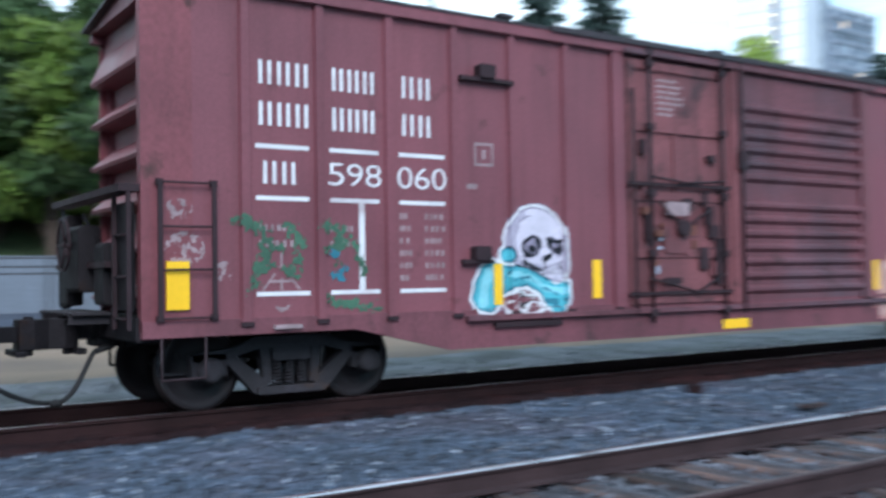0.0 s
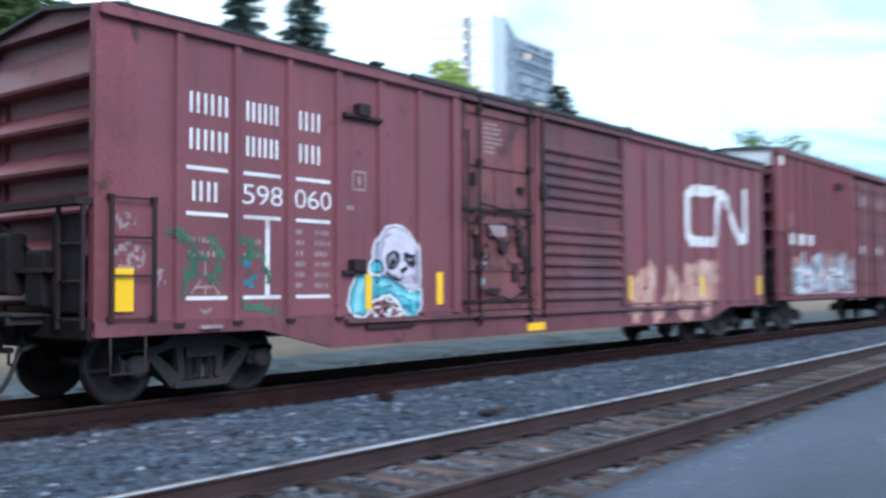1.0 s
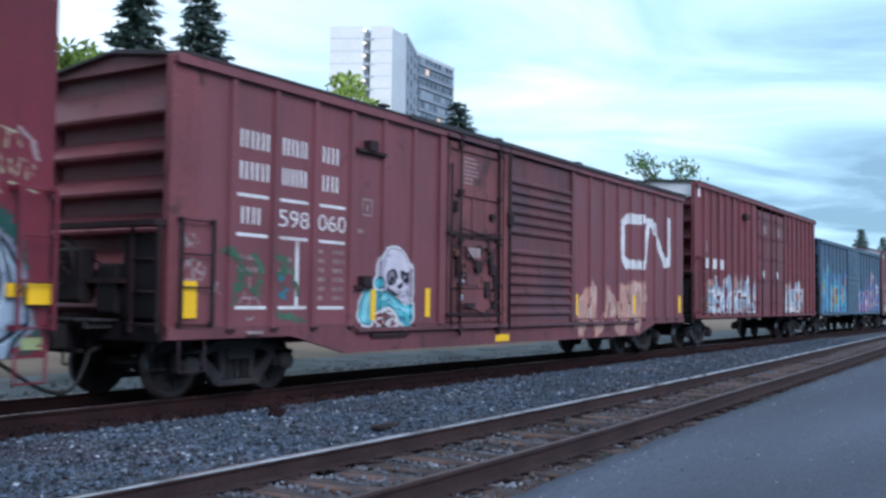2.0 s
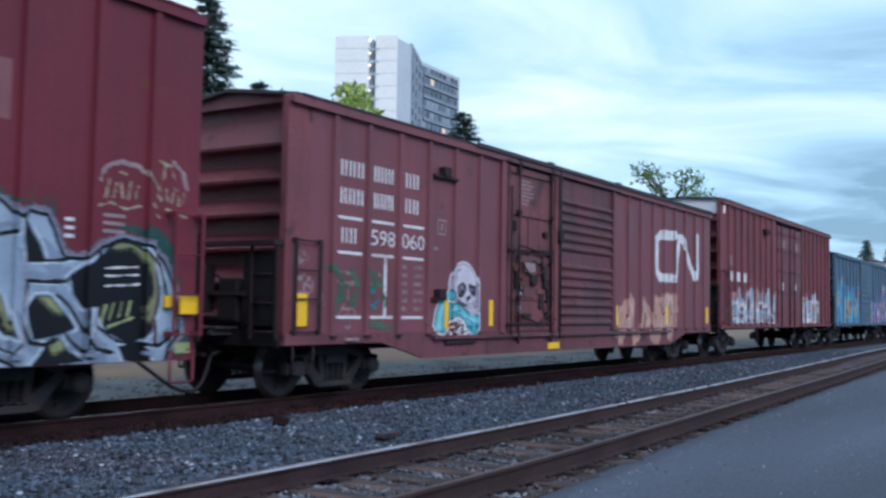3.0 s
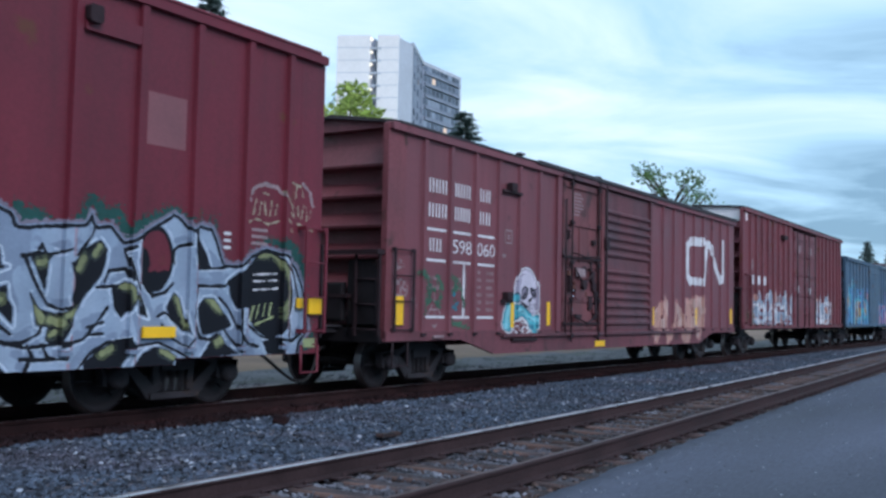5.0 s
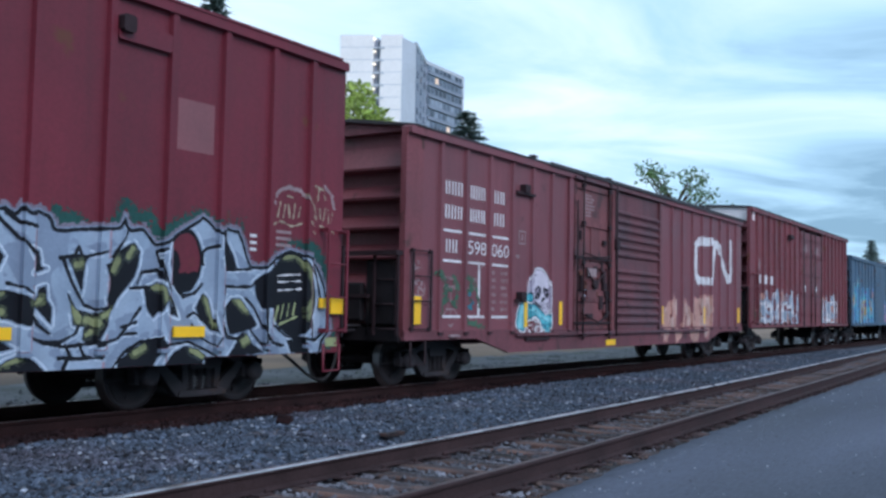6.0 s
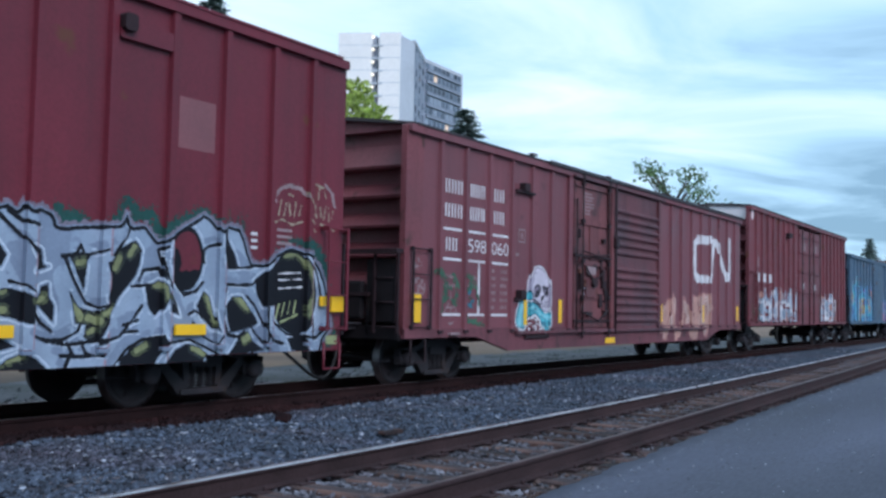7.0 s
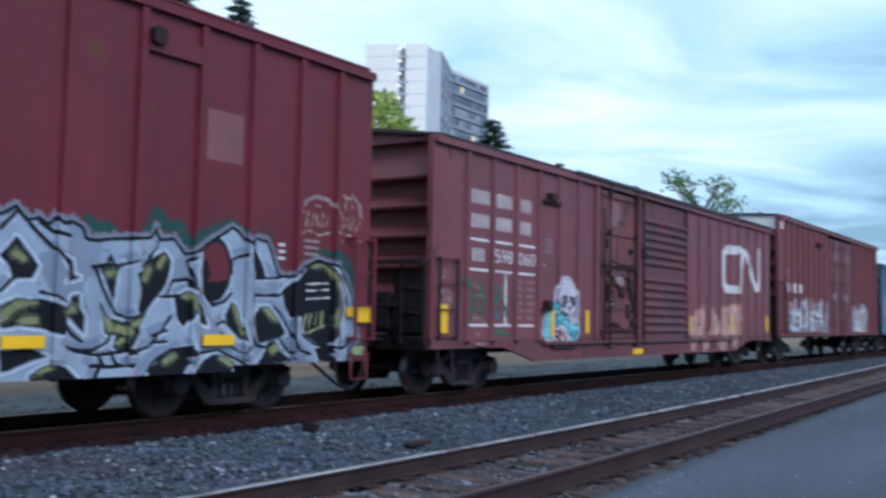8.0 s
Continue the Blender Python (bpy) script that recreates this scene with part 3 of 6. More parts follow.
def rough(x, y, s, a):
    return a * noise.noise(Vector((x * s, y * s, 0.3)))


sheet("ground", "dull earth and grass reaching to the horizon", M["soil"], [-1500, -200, -60, -20, 20, 60, 120, 300, 900, 2500], [-1500, -200, -40, 0, 40, 90, 200, 600, 2500],
      lambda x, y: -0.55)
# asphalt with a ragged edge along the ties
edge_line = lambda x: 3.50 + 0.062 * max(x - 5, 0) - 0.0009 * max(x - 5, 0) ** 2 + (0.07 * noise.noise(Vector((x * 1.4, 2, 0))) + 0.06 * noise.noise(Vector((x * 4, 7, 0))))


def road():
    xs = span(-14, 40, 0.12) + span(40.5, 90, 0.5)
    rows = [(-22, -0.20), (-4, -0.16), (0.5, -0.135), (2.4, -0.125)]
    f = Form()
    for x in xs:
        e = edge_line(min(x, 36)) + (near_bend(x) - near_bend(36) if x > 36 else 0)
        f.v += [(x, y, z + 0.004 * noise.noise(Vector((x * 0.5, y, 0)))) for y, z in rows] + [(x, e - 0.25, -0.128), (x, e, -0.140), (x, e + 0.05, -0.24)]
    k = 7
    for i in range(len(xs) - 1):
        for j in range(k - 1):
            f.f.append((i * k + j, (i + 1) * k + j, (i + 1) * k + j + 1, i * k + j + 1)); f.m.append(0); f.s.append(True)
    return tagged(part("road", f, M["asphalt"]), "grey worn asphalt beside the near track", "road", kind="structure")


road()
XS = span(-16, 30, 0.22) + span(30.5, 150, 1.0)


def bed_height(x, y):
    b = near_bend(x)
    z = -0.185
    if 6.6 < y - b and y < 9.0:
        z = -0.115
    elif y >= 9.0:
        z = -0.16
    elif y - b > 5.9:
        z = -0.185 + 0.07 * (y - b - 5.9) / 0.7
    if y < 3.9:
        z -= 0.05 * (3.9 - y)
    return z + rough(x, y, 4.0, 0.022) + rough(x, y, 11.0, 0.012)


sheet("ballast_shoulder", "grey crushed-stone ballast between the two tracks", M["ballast"], XS, span(5.7, 9.3, 0.2), bed_height, category="ballast")
sheet("near_ballast", "dirty crushed stone packed between the near ties", M["crib"], XS, span(3.2, 5.7, 0.18), lambda x, y: bed_height(x, y) - 0.045, category="ballast")
# oily bed, coloured darker still for the shade below the cars
sheet("running_ballast", "oil-stained ballast, darkened for the train's shade, under the running track", M["dark_ballast"], XS, span(9.3, 12.3, 0.25), lambda x, y: -0.175 + rough(x, y, 5, 0.025), category="ballast")
sheet("verge", "pale gravel strip beyond the running track", M["pale_gravel"], span(-30, 150, 0.6), span(12.3, 16.02, 0.31),
      lambda x, y: -0.20 + rough(x, y, 1.2, 0.06) + 0.012 * (y - 12), category="gravel")
sheet("dirt_lane", "tan dirt lane beyond the gravel strip", M["dirt"], span(-60, 190, 2.0), span(15.6, 33, 0.82),
      lambda x, y: -0.15 + rough(x, y, 0.5, 0.05) + 0.008 * (y - 16) - (0.12 if y < 15.9 else 0), category="dirt")
sheet("lot", "grey asphalt lot beyond the fence", M["asphalt"], span(-80, 200, 20), span(33, 48, 5), lambda x, y: -0.03 + 0.01 * (y - 33), category="pavement")


def stone_field(name, label, count, x0, x1, pick_y, size, mat, base, seed):
    """Loose stones as one heap: squashed, skewed octahedra with cut corners."""
    r = np.random.RandomState(seed)
    u = r.rand(count)
    x = x0 + (x1 - x0) * u ** 1.6
    y = pick_y(x, r.rand(count))
    unit = np.array([(1, 0, 0), (0, 1, 0), (-1, 0, 0), (0, -1, 0), (0.2, 0.1, 1), (-0.1, 0.15, -1)], float)
    tri = np.array([(0, 1, 4), (1, 2, 4), (2, 3, 4), (3, 0, 4), (1, 0, 5), (2, 1, 5), (3, 2, 5), (0, 3, 5)])
    sc = size * (0.5 + r.rand(count) ** 2 * 1.1)
    jit = unit[None] * (0.65 + 0.6 * r.rand(count, 6, 1)) + 0.18 * r.randn(count, 6, 3)
    a = r.rand(count) * math.tau
    c, s = np.cos(a), np.sin(a)
    px = jit[:, :, 0] * c[:, None] - jit[:, :, 1] * s[:, None]
    py = jit[:, :, 0] * s[:, None] + jit[:, :, 1] * c[:, None]
    pz = jit[:, :, 2] * 0.72
    z = np.array([base(p, q) for p, q in zip(x, y)])
    V = np.stack([x[:, None] + px * sc[:, None], y[:, None] + py * sc[:, None], z[:, None] + (pz + 0.25) * sc[:, None]], 2).reshape(-1, 3)
    F = (tri[None] + 6 * np.arange(count)[:, None, None]).reshape(-1, 3)
    me = bpy.data.meshes.new(name)
    me.from_pydata(V.tolist(), [], F.tolist())
    me.materials.append(mat)
    me.update()
    return tagged(new(name, me), label, "ballast stones", kind="stuff")


bend_of = np.vectorize(near_bend)


def dark_stone_line(x):
    """Where the grey stones end and the oily, shade-darkened ones along the running track begin."""
    return 8.92 + 0.03 * np.clip(x - 12, 0, 12) + 0.05 * np.sin(1.7 * x) * np.sin(0.6 * x)


stone_field("ballast_stones", "loose grey crushed stones heaped between the tracks", 80000, 1.0, 46,
            lambda x, u: 5.85 + bend_of(x) * (1 - u) + u * (dark_stone_line(x) - 5.85), 0.0235, M["stones"], bed_height, 5)
stone_field("pale_stones", "single pale stones among the grey ballast", 2000, 1.0, 46,
            lambda x, u: 5.85 + bend_of(x) * (1 - u) + u * (dark_stone_line(x) - 5.85), 0.021, M["pale_stone"], lambda x, y: bed_height(x, y) + 0.012, 15)
stone_field("crib_stones", "scattered dirty stones between the near ties", 19000, 1.0, 36,
            lambda x, u: 3.75 + bend_of(x) + u * 1.95, 0.026, M["crib"], lambda x, y: bed_height(x, y) - 0.024, 6)
stone_field("dark_stones", "oily stones darkened for the train's shade along the running rail", 17000, -2.0, 44,
            lambda x, u: dark_stone_line(x) - 0.03 + u * 1.0, 0.03, M["dark_ballast"], lambda x, y: -0.105 if y < 9.25 else -0.15, 7)
stone_field("verge_stones", "pale loose stones beyond the running track", 7000, -14, 40,
            lambda x, u: 12.2 + u * 3.4, 0.035, M["pale_gravel"], lambda x, y: -0.19, 8)


stone_field("tie_splinters", "brown wood splinters and dirt along the asphalt edge", 1900, 4.5, 36, lambda x, u: 3.52 + 0.062 * (x - 5) - 0.0009 * (x - 5) ** 2 - 0.05 + 0.42 * u, 0.024, M["chips"], lambda x, y: -0.198, 10)
stone_field("road_grit", "pale grit scattered over the asphalt edge", 800, 4.0, 30, lambda x, u: 3.3 + 0.045 * (x - 4.5) - 2.6 * u ** 3, 0.010, M["pale_stone"], lambda x, y: -0.122, 9)


# ---- tracks ----
RAIL = [(-0.07, -0.172), (0.07, -0.172), (0.07, -0.160), (0.012, -0.142), (0.010, -0.045), (0.034, -0.034), (0.036, -0.012), (0.026, 0.0),
        (-0.026, 0.0), (-0.036, -0.012), (-0.034, -0.034), (-0.010, -0.045), (-0.012, -0.142), (-0.07, -0.160)]


def rail_mesh(y, xs, bend, shiny, lift=lambda x: 0.0):
    f = Form()
    n = len(RAIL)
    for x in xs:
        f.v += [(x, y + bend(x) + a, b + lift(x)) for a, b in RAIL]
    for i in range(len(xs) - 1):
        for k in range(n):
            f.f.append((i * n + k, i * n + (k + 1) % n, (i + 1) * n + (k + 1) % n, (i + 1) * n + k))
            f.m.append(1 if k in shiny else 0); f.s.append(False)
    return f


def track(name, label, centre, bend, xs, tie_xs, shiny, tie_top):
    t = hub(name, label, "railway track", kind="structure")
    near = name == "near_track"
    steel = M["siding_rail"] if near else M["rail"]
    raised = cant if near else lambda x: 0.0
    for side in (-0.7525, 0.7525):
        # siding: bright metal only on the far head and bevel, for its sky glint
        part("rail", rail_mesh(centre + side, xs, bend, (7, 8) if side > 0 and near else shiny, raised if side < 0 else lambda x: 0.0), [steel, M["rail_top"] if side > 0 or not near else M["rail_dull"]], t)
    r = random.Random(4)
    tie = Form().box(-0.115, 0.115, -1.3, 1.3, -0.18, 0.0, c=0.018).mesh("tie", [M["siding_tie"] if near else M["tie"]])
    plate = Form().box(-0.09, 0.09, -0.17, 0.17, 0.0, 0.014)
    plate.rod((0.055, -0.11, 0.01), (0.055, -0.11, 0.045), 0.017, 6).rod((-0.055, 0.11, 0.01), (-0.055, 0.11, 0.045), 0.017, 6)
    plate = plate.mesh("tie_plate", [steel])
    for x in tie_xs:
        p = part("tie", tie, None, t)
        p.matrix_basis = pose(x + r.uniform(-0.04, 0.04), centre + bend(x) + r.uniform(-0.06, 0.06), tie_top + raised(x) / 4 + r.uniform(-0.012, 0.008), r.uniform(-0.6, 0.6) - math.degrees(raised(x) / 3.01), r.uniform(-1, 1), r.uniform(-2.2, 2.2))
        if x < 34:
            for side in (-0.7525, 0.7525):
                part("tie_plate", plate, None, t, at=(x, centre + bend(x) + side, tie_top + (raised(x) / 2 if side < 0 else 0.0)))
    return t


track("near_track", "rusty siding rails on worn timber ties", 4.90, near_bend, span(-14, 60, 1.0) + span(62, 150, 4.0), span(-2, 62, 0.53), (7,), -0.178)
track("running_track", "running rails on dark ties under the train", TRAIN_Y, lambda x: 0.0, [-40, 0, 40, 90, 150], span(-6, 50, 0.53), (7,), -0.176)
# ---- rolling stock ----
def rolled(t):
    """Metres that the train has come along by t seconds: it brakes to a stand."""
    u = max(STOP - t, 0.0)
    return 0.833 - 0.1701 * u ** 2 - 0.0237 * u ** 3 + 0.00192 * u ** 4


STOP = 6.5
ROWS = [round(0.1 * k, 1) for k in range(66)] + [7.2, 8.0]
WHEEL_R = 0.44
MOVERS, SPINNERS = [], []


def wheelset_mesh():
    f = Form()
    f.rod((0, -1.12, 0), (0, 1.12, 0), 0.075, 12)
    for s in (-1, 1):
        prof = [(s * 0.79, 0.10), (s * 0.80, 0.15), (s * 0.755, 0.19), (s * 0.75, 0.33), (s * 0.795, 0.36), (s * 0.795, WHEEL_R - 0.012), (s * 0.785, WHEEL_R),
                (s * 0.70, WHEEL_R + 0.003), (s * 0.685, WHEEL_R + 0.026), (s * 0.67, WHEEL_R + 0.022), (s * 0.665, 0.36), (s * 0.70, 0.33), (s * 0.705, 0.19), (s * 0.66, 0.15), (s * 0.66, 0.08)]
        f.turned(prof, n=36, mats=[0, 0, 0, 0, 0, 1, 1, 1, 0, 0, 0, 0, 0, 0])
        for k in range(3):   # cast ribs that let the turning be seen
            a = k * math.tau / 3
            f.rod((0.22 * math.cos(a), s * 0.757, 0.22 * math.sin(a)), (0.30 * math.cos(a), s * 0.757, 0.30 * math.sin(a)), 0.016, 6)
    return f.mesh("wheelset", [M["wheel"], M["tread"]])


def bogie_mesh():
    f = Form()
    a = 0.915
    for s in (-1, 1):
        y0, y1 = sorted((s * 0.93, s * 1.07))
        top = [(-1.12, 0.60), (-0.62, 0.66), (-0.42, 0.76), (0.42, 0.76), (0.62, 0.66), (1.12, 0.60), (1.12, 0.52), (0.72, 0.54), (0.40, 0.63), (-0.40, 0.63), (-0.72, 0.54), (-1.12, 0.52)]
        f.prism(top, y0, y1)
        for e in (-1, 1):
            # tension member from the box to the spring seat, and the column
            f.prism([(e * 0.78, 0.56), (e * 0.64, 0.58), (e * 0.26, 0.27), (e * 0.30, 0.17), (e * 0.42, 0.16)], y0 + 0.01, y1 - 0.01)
            f.prism([(e * 0.22, 0.25), (e * 0.31, 0.25), (e * 0.36, 0.66), (e * 0.25, 0.66)], y0 + 0.015, y1 - 0.015)
            f.prism([(e * 1.10, 0.60), (e * 1.10, 0.36), (e * 1.04, 0.34), (e * 1.03, 0.52), (e * 0.80, 0.52), (e * 0.79, 0.36), (e * 0.73, 0.38), (e * 0.73, 0.60)], y0, y1)
            f.turned([(s * 1.00, 0.0), (s * 1.00, 0.125), (s * 1.10, 0.135), (s * 1.17, 0.115), (s * 1.175, 0.05), (s * 1.175, 0.0)], n=18, centre=(e * a, 0, WHEEL_R))
            f.rod((e * 0.62, s * 0.80, 0.52), (e * 0.62, s * 0.80, 0.30), 0.03, 6)
        f.box(-0.40, 0.40, y0 - 0.02, y1 + 0.02, 0.15, 0.23, c=0.02)
        f.box(-0.22, 0.22, y0 - 0.01, y1 + 0.05 * (s > 0), 0.50, 0.66, c=0.02)
        # brake beam hanger and safety strap
        f.rod((-1.38, s * 0.86, 0.40), (-0.95, s * 0.86, 0.40), 0.018, 6)
        f.rod((-1.38, s * 0.86, 0.40), (-1.38, s * 0.86, 0.62), 0.018, 6)
    f.box(-0.24, 0.24, -1.0, 1.0, 0.48, 0.72, c=0.03)
    f.rod((0, 0, 0.70), (0, 0, 0.84), 0.20, 16)
    for e in (-1, 1):
        f.box(e * 0.42 - 0.04, e * 0.42 + 0.04, -0.75, 0.75, 0.36, 0.44)
        for s in (-1, 1):
            f.box(e * 0.47 - 0.05, e * 0.47 + 0.05, s * 0.73 - 0.05, s * 0.73 + 0.05, 0.28, 0.52)
    return f.mesh("bogie", [M["frame_steel"]])


def spring_mesh():
    f = Form()
    f.path([(0.047 * math.cos(k * math.tau / 10), 0.047 * math.sin(k * math.tau / 10), 0.24 + 0.0037 * k) for k in range(71)], 0.014, 5)
    return f.mesh("spring", [M["frame_steel"]])


WHEELSET, BOGIE, SPRING = wheelset_mesh(), bogie_mesh(), spring_mesh()


def add_bogie(car, x):
    b = part("bogie", BOGIE, None, car, "dusty cast steel bogie", at=(x, 0, 0))
    for e in (-1, 1):
        w = part("wheelset", WHEELSET, None, b, "dark steel wheels on an axle", at=(e * 0.915, 0, WHEEL_R))
        SPINNERS.append((w, e * 0.915))
    for s in (-1, 1):
        for k in (-0.145, 0.0, 0.145):
            part("spring", SPRING, None, b, at=(k, s * 1.0, 0))
    return b


def add_coupler(car, x, s, reach=0.66, hose=0.50):
    """Draft box, shank and knuckle, pointing along s from the end at x, with its air hose."""
    f = Form()
    g = reach - 0.66
    f.box(min(x - s * 1.2, x + s * 0.05), max(x - s * 1.2, x + s * 0.05), -0.22, 0.22, 0.68, 1.02, c=0.02)
    f.box(min(x, x + s * (0.42 + g)), max(x, x + s * (0.42 + g)), -0.085, 0.085, 0.76, 0.92)
    end, x = x, x + s * g
    f.prism([(x + s * 0.36, -0.16), (x + s * 0.50, -0.20), (x + s * 0.66, -0.14), (x + s * 0.60, -0.03), (x + s * 0.53, 0.02), (x + s * 0.58, 0.16), (x + s * 0.48, 0.22), (x + s * 0.36, 0.14)], 0.68, 0.99, axis="z")
    f.rod((x + s * 0.46, -0.10, 0.62), (x + s * 0.46, -0.10, 1.02), 0.05, 10)
    f.box(x + s * 0.36 - 0.05, x + s * 0.36 + 0.05, -0.30, 0.30, 0.62, 0.68)
    c = part("coupler", f, M["grease"], car, "black greasy knuckle coupler", bevel=0.01)
    h = Form()
    pts = []
    for k in range(13):
        u = k / 12
        pts.append((end + s * (0.10 + (hose - 0.10) * u), -0.30 - 0.06 * math.sin(u * 3.1), 0.64 - 0.49 * math.sin(u * math.pi / 2) ** 1.2))
    h.path(pts, 0.026, 7)
    h.rod(pts[-1], (pts[-1][0] + s * 0.07, pts[-1][1], pts[-1][2] - 0.02), 0.042, 8)
    h.rod((end - s * 0.1, -0.30, 0.70), pts[0], 0.032, 7)
    part("air_hose", h, M["hose"], c, "black rubber air hose")
    return c


FAR_Y, RIDGE_Y = 1.32, -0.14     # far side and ridge, from the track's middle


def end_profile(e0, z_low, z_top, ribs, pitch, out):
    """Outline in (x, z) of a pressed end sheet that bulges outwards (towards -x) from x = e0."""
    pts = [(e0, z_top), (e0, z_top - 0.25)]
    z = z_top - 0.68
    for k in range(ribs):
        under = z - pitch * k
        if k:
            pts.append((e0 + 0.10, under + 0.30))
        pts += [(e0 - out, under + 0.07), (e0 - out + 0.015, under + 0.03), (e0 + 0.10, under + 0.005)]
    pts += [(e0 + 0.10, z_low)]
    return pts


def add_end(car, L, eave, low, peak, mat, top_mat, s, ribs=6):
    f = Form()
    e0 = -L / 2 + 0.45
    prof = end_profile(e0, low, eave - 0.04, ribs, 0.505, 0.16)
    back = [(e0 + 0.26, low), (e0 + 0.26, eave - 0.04)]
    ring = [(a * -s, b) for a, b in prof + back]
    f.prism(ring, -1.50, FAR_Y - 0.004)
    part("end_sheet", f, mat, car, "pressed ribbed steel end")
    for y in (-1, 1):
        q = 0.0 if y < 0 else 0.40
        post = Form().box(*sorted((s * (L / 2 - q), s * (L / 2 - 0.50))), *sorted((-1.5725, -1.46) if y < 0 else (FAR_Y + 0.02, FAR_Y)), low, eave - 0.05, c=0.012)
        part("corner_post", post, mat, car)
    g = Form()
    x0, x1 = sorted((s * (L / 2 - 0.29), s * (L / 2 - 0.48)))
    g.prism([(-1.58, eave - (0.45 if top_mat is not mat else 0.06)), (FAR_Y - 0.01, eave - (0.45 if top_mat is not mat else 0.06)), (FAR_Y - 0.01, eave - 0.02), (RIDGE_Y, peak - 0.02), (-1.58, eave - 0.02)], x0, x1, axis="x")
    part("gable", g, top_mat, car)


def add_ladder(car, x0, x1, y, zs, mat, out=0.09, posts=True):
    f = Form()
    if posts:
        for x in (x0, x1):
            f.box(x - 0.022, x + 0.022, y - out - 0.012, y - out + 0.012, zs[0] - 0.02, zs[-1] + 0.02)
            for z in (zs[0], zs[-1]):
                f.box(x - 0.035, x + 0.035, y - out, y, z - 0.03, z + 0.03)
    lad = part("ladder", f, mat, car, "dark iron side ladder")
    for z in zs:
        part("rung", Form().rod((x0, y - out, z), (x1, y - out, z), 0.012, 6), mat, lad)
    return lad


def add_end_gear(car, L, s, full):
    """Platform, steps, hand brake, grab irons and added dark plates on the end at s."""
    e = s * L / 2
    x0, x1 = sorted((e - s * 0.02, e + s * 0.42))
    f = Form()
    for y in (-0.6, 0.6):
        f.box(x0, x1, y - 0.03, y + 0.03, 0.94, 1.03)
    f.box(x0 + 0.16, x0 + 0.22, -0.6, 0.6, 0.95, 1.02)
    platform = part("end_platform", f, M["frame_steel"], car, "grey steel end platform")
    for k in range(6):
        y = -0.62 + 0.25 * k
        part("plank", Form().box(x0, x1, y - 0.09, y + 0.09, 1.03, 1.06, c=0.006), M["frame_steel"], platform)
    g = Form()
    for y in (-1.52, -1.05):
        g.box(e + s * 0.10 - 0.02, e + s * 0.10 + 0.02, y - 0.02, y + 0.02, 0.9, 2.25)
    lad = part("end_ladder", g, M["iron"], car, "dark iron end ladder")
    for z in (1.0, 1.4, 1.8, 2.2):
        part("rung", Form().rod((e + s * 0.10, -1.52, z), (e + s * 0.10, -1.05, z), 0.013, 6), M["iron"], lad)
    if full:
        part("shelf_beam", Form().box(*sorted((e, e + s * 0.20)), -1.55, 1.1, 2.20, 2.27).box(*sorted((e, e + s * 0.16)), -0.95, 1.1, 1.50, 1.56), M["iron"], car)
        br = part("brake_housing", Form().box(*sorted((e, e + s * 0.24)), -0.25, 0.35, 1.25, 1.95, c=0.04), M["grease"], car, "black hand-brake housing", bevel=0.02)
        # last two plates are invented, black in place of the lower end's shade
        for name, d0, d1, y0, y1, z0, z1 in (("air_reservoir", 0, 0.18, 0.5, 0.9, 1.1, 2.1), ("valve_box", 0, 0.14, -0.8, -0.45, 1.12, 1.75), ("lever_guard", 0.01, 0.07, -1.42, -0.86, 1.06, 2.12), ("lever_guard", 0.01, 0.10, 0.95, 1.25, 1.06, 1.9)):
            part(name, Form().box(*sorted((e + s * d0, e + s * d1)), y0, y1, z0, z1, c=0.025), M["grease"], car, "greasy black brake gear and added plates for the end's shade", bevel=0.02)
        w = Form()
        n = 20
        ring = [(e + s * 0.32, 0.05 + 0.27 * math.cos(k * math.tau / n), 1.75 + 0.27 * math.sin(k * math.tau / n)) for k in range(n + 1)]
        w.path(ring, 0.014, 6)
        for k in range(5):
            a = k * math.tau / 5
            w.rod((e + s * 0.30, 0.05, 1.75), (e + s * 0.32, 0.05 + 0.27 * math.cos(a), 1.75 + 0.27 * math.sin(a)), 0.012, 6)
        w.rod((e + s * 0.2, 0.05, 1.75), (e + s * 0.33, 0.05, 1.75), 0.03, 8)
        part("brake_wheel", w, M["iron"], br)
        part("brake_pipe", Form().path([(e + s * 0.06, -0.9, 0.9), (e + s * 0.06, -0.9, 1.5), (e + s * 0.06, 0.3, 2.1)], 0.018, 6), M["grease"], car)
        part("brake_pipe", Form().path([(e + s * 0.05, 1.2, 0.9), (e + s * 0.05, 1.2, 2.2)], 0.02, 6), M["grease"], car)
    part("end_sill", Form().box(*sorted((e - s * 0.25, e + s * 0.03)), -1.5, FAR_Y, 0.78, 1.02, c=0.02).box(*sorted((e - s * 1.0, e - s * 0.2)), -0.35, 0.35, 0.68, 0.95), M["grease"], car)


def add_reflector(car, x0, x1, z0, z1, y):
    r = Form().box(x0, x1, y - 0.004, y + 0.035, z0, z1)
    return part("reflector", r, M["yellow"], car, "yellow reflective strip")


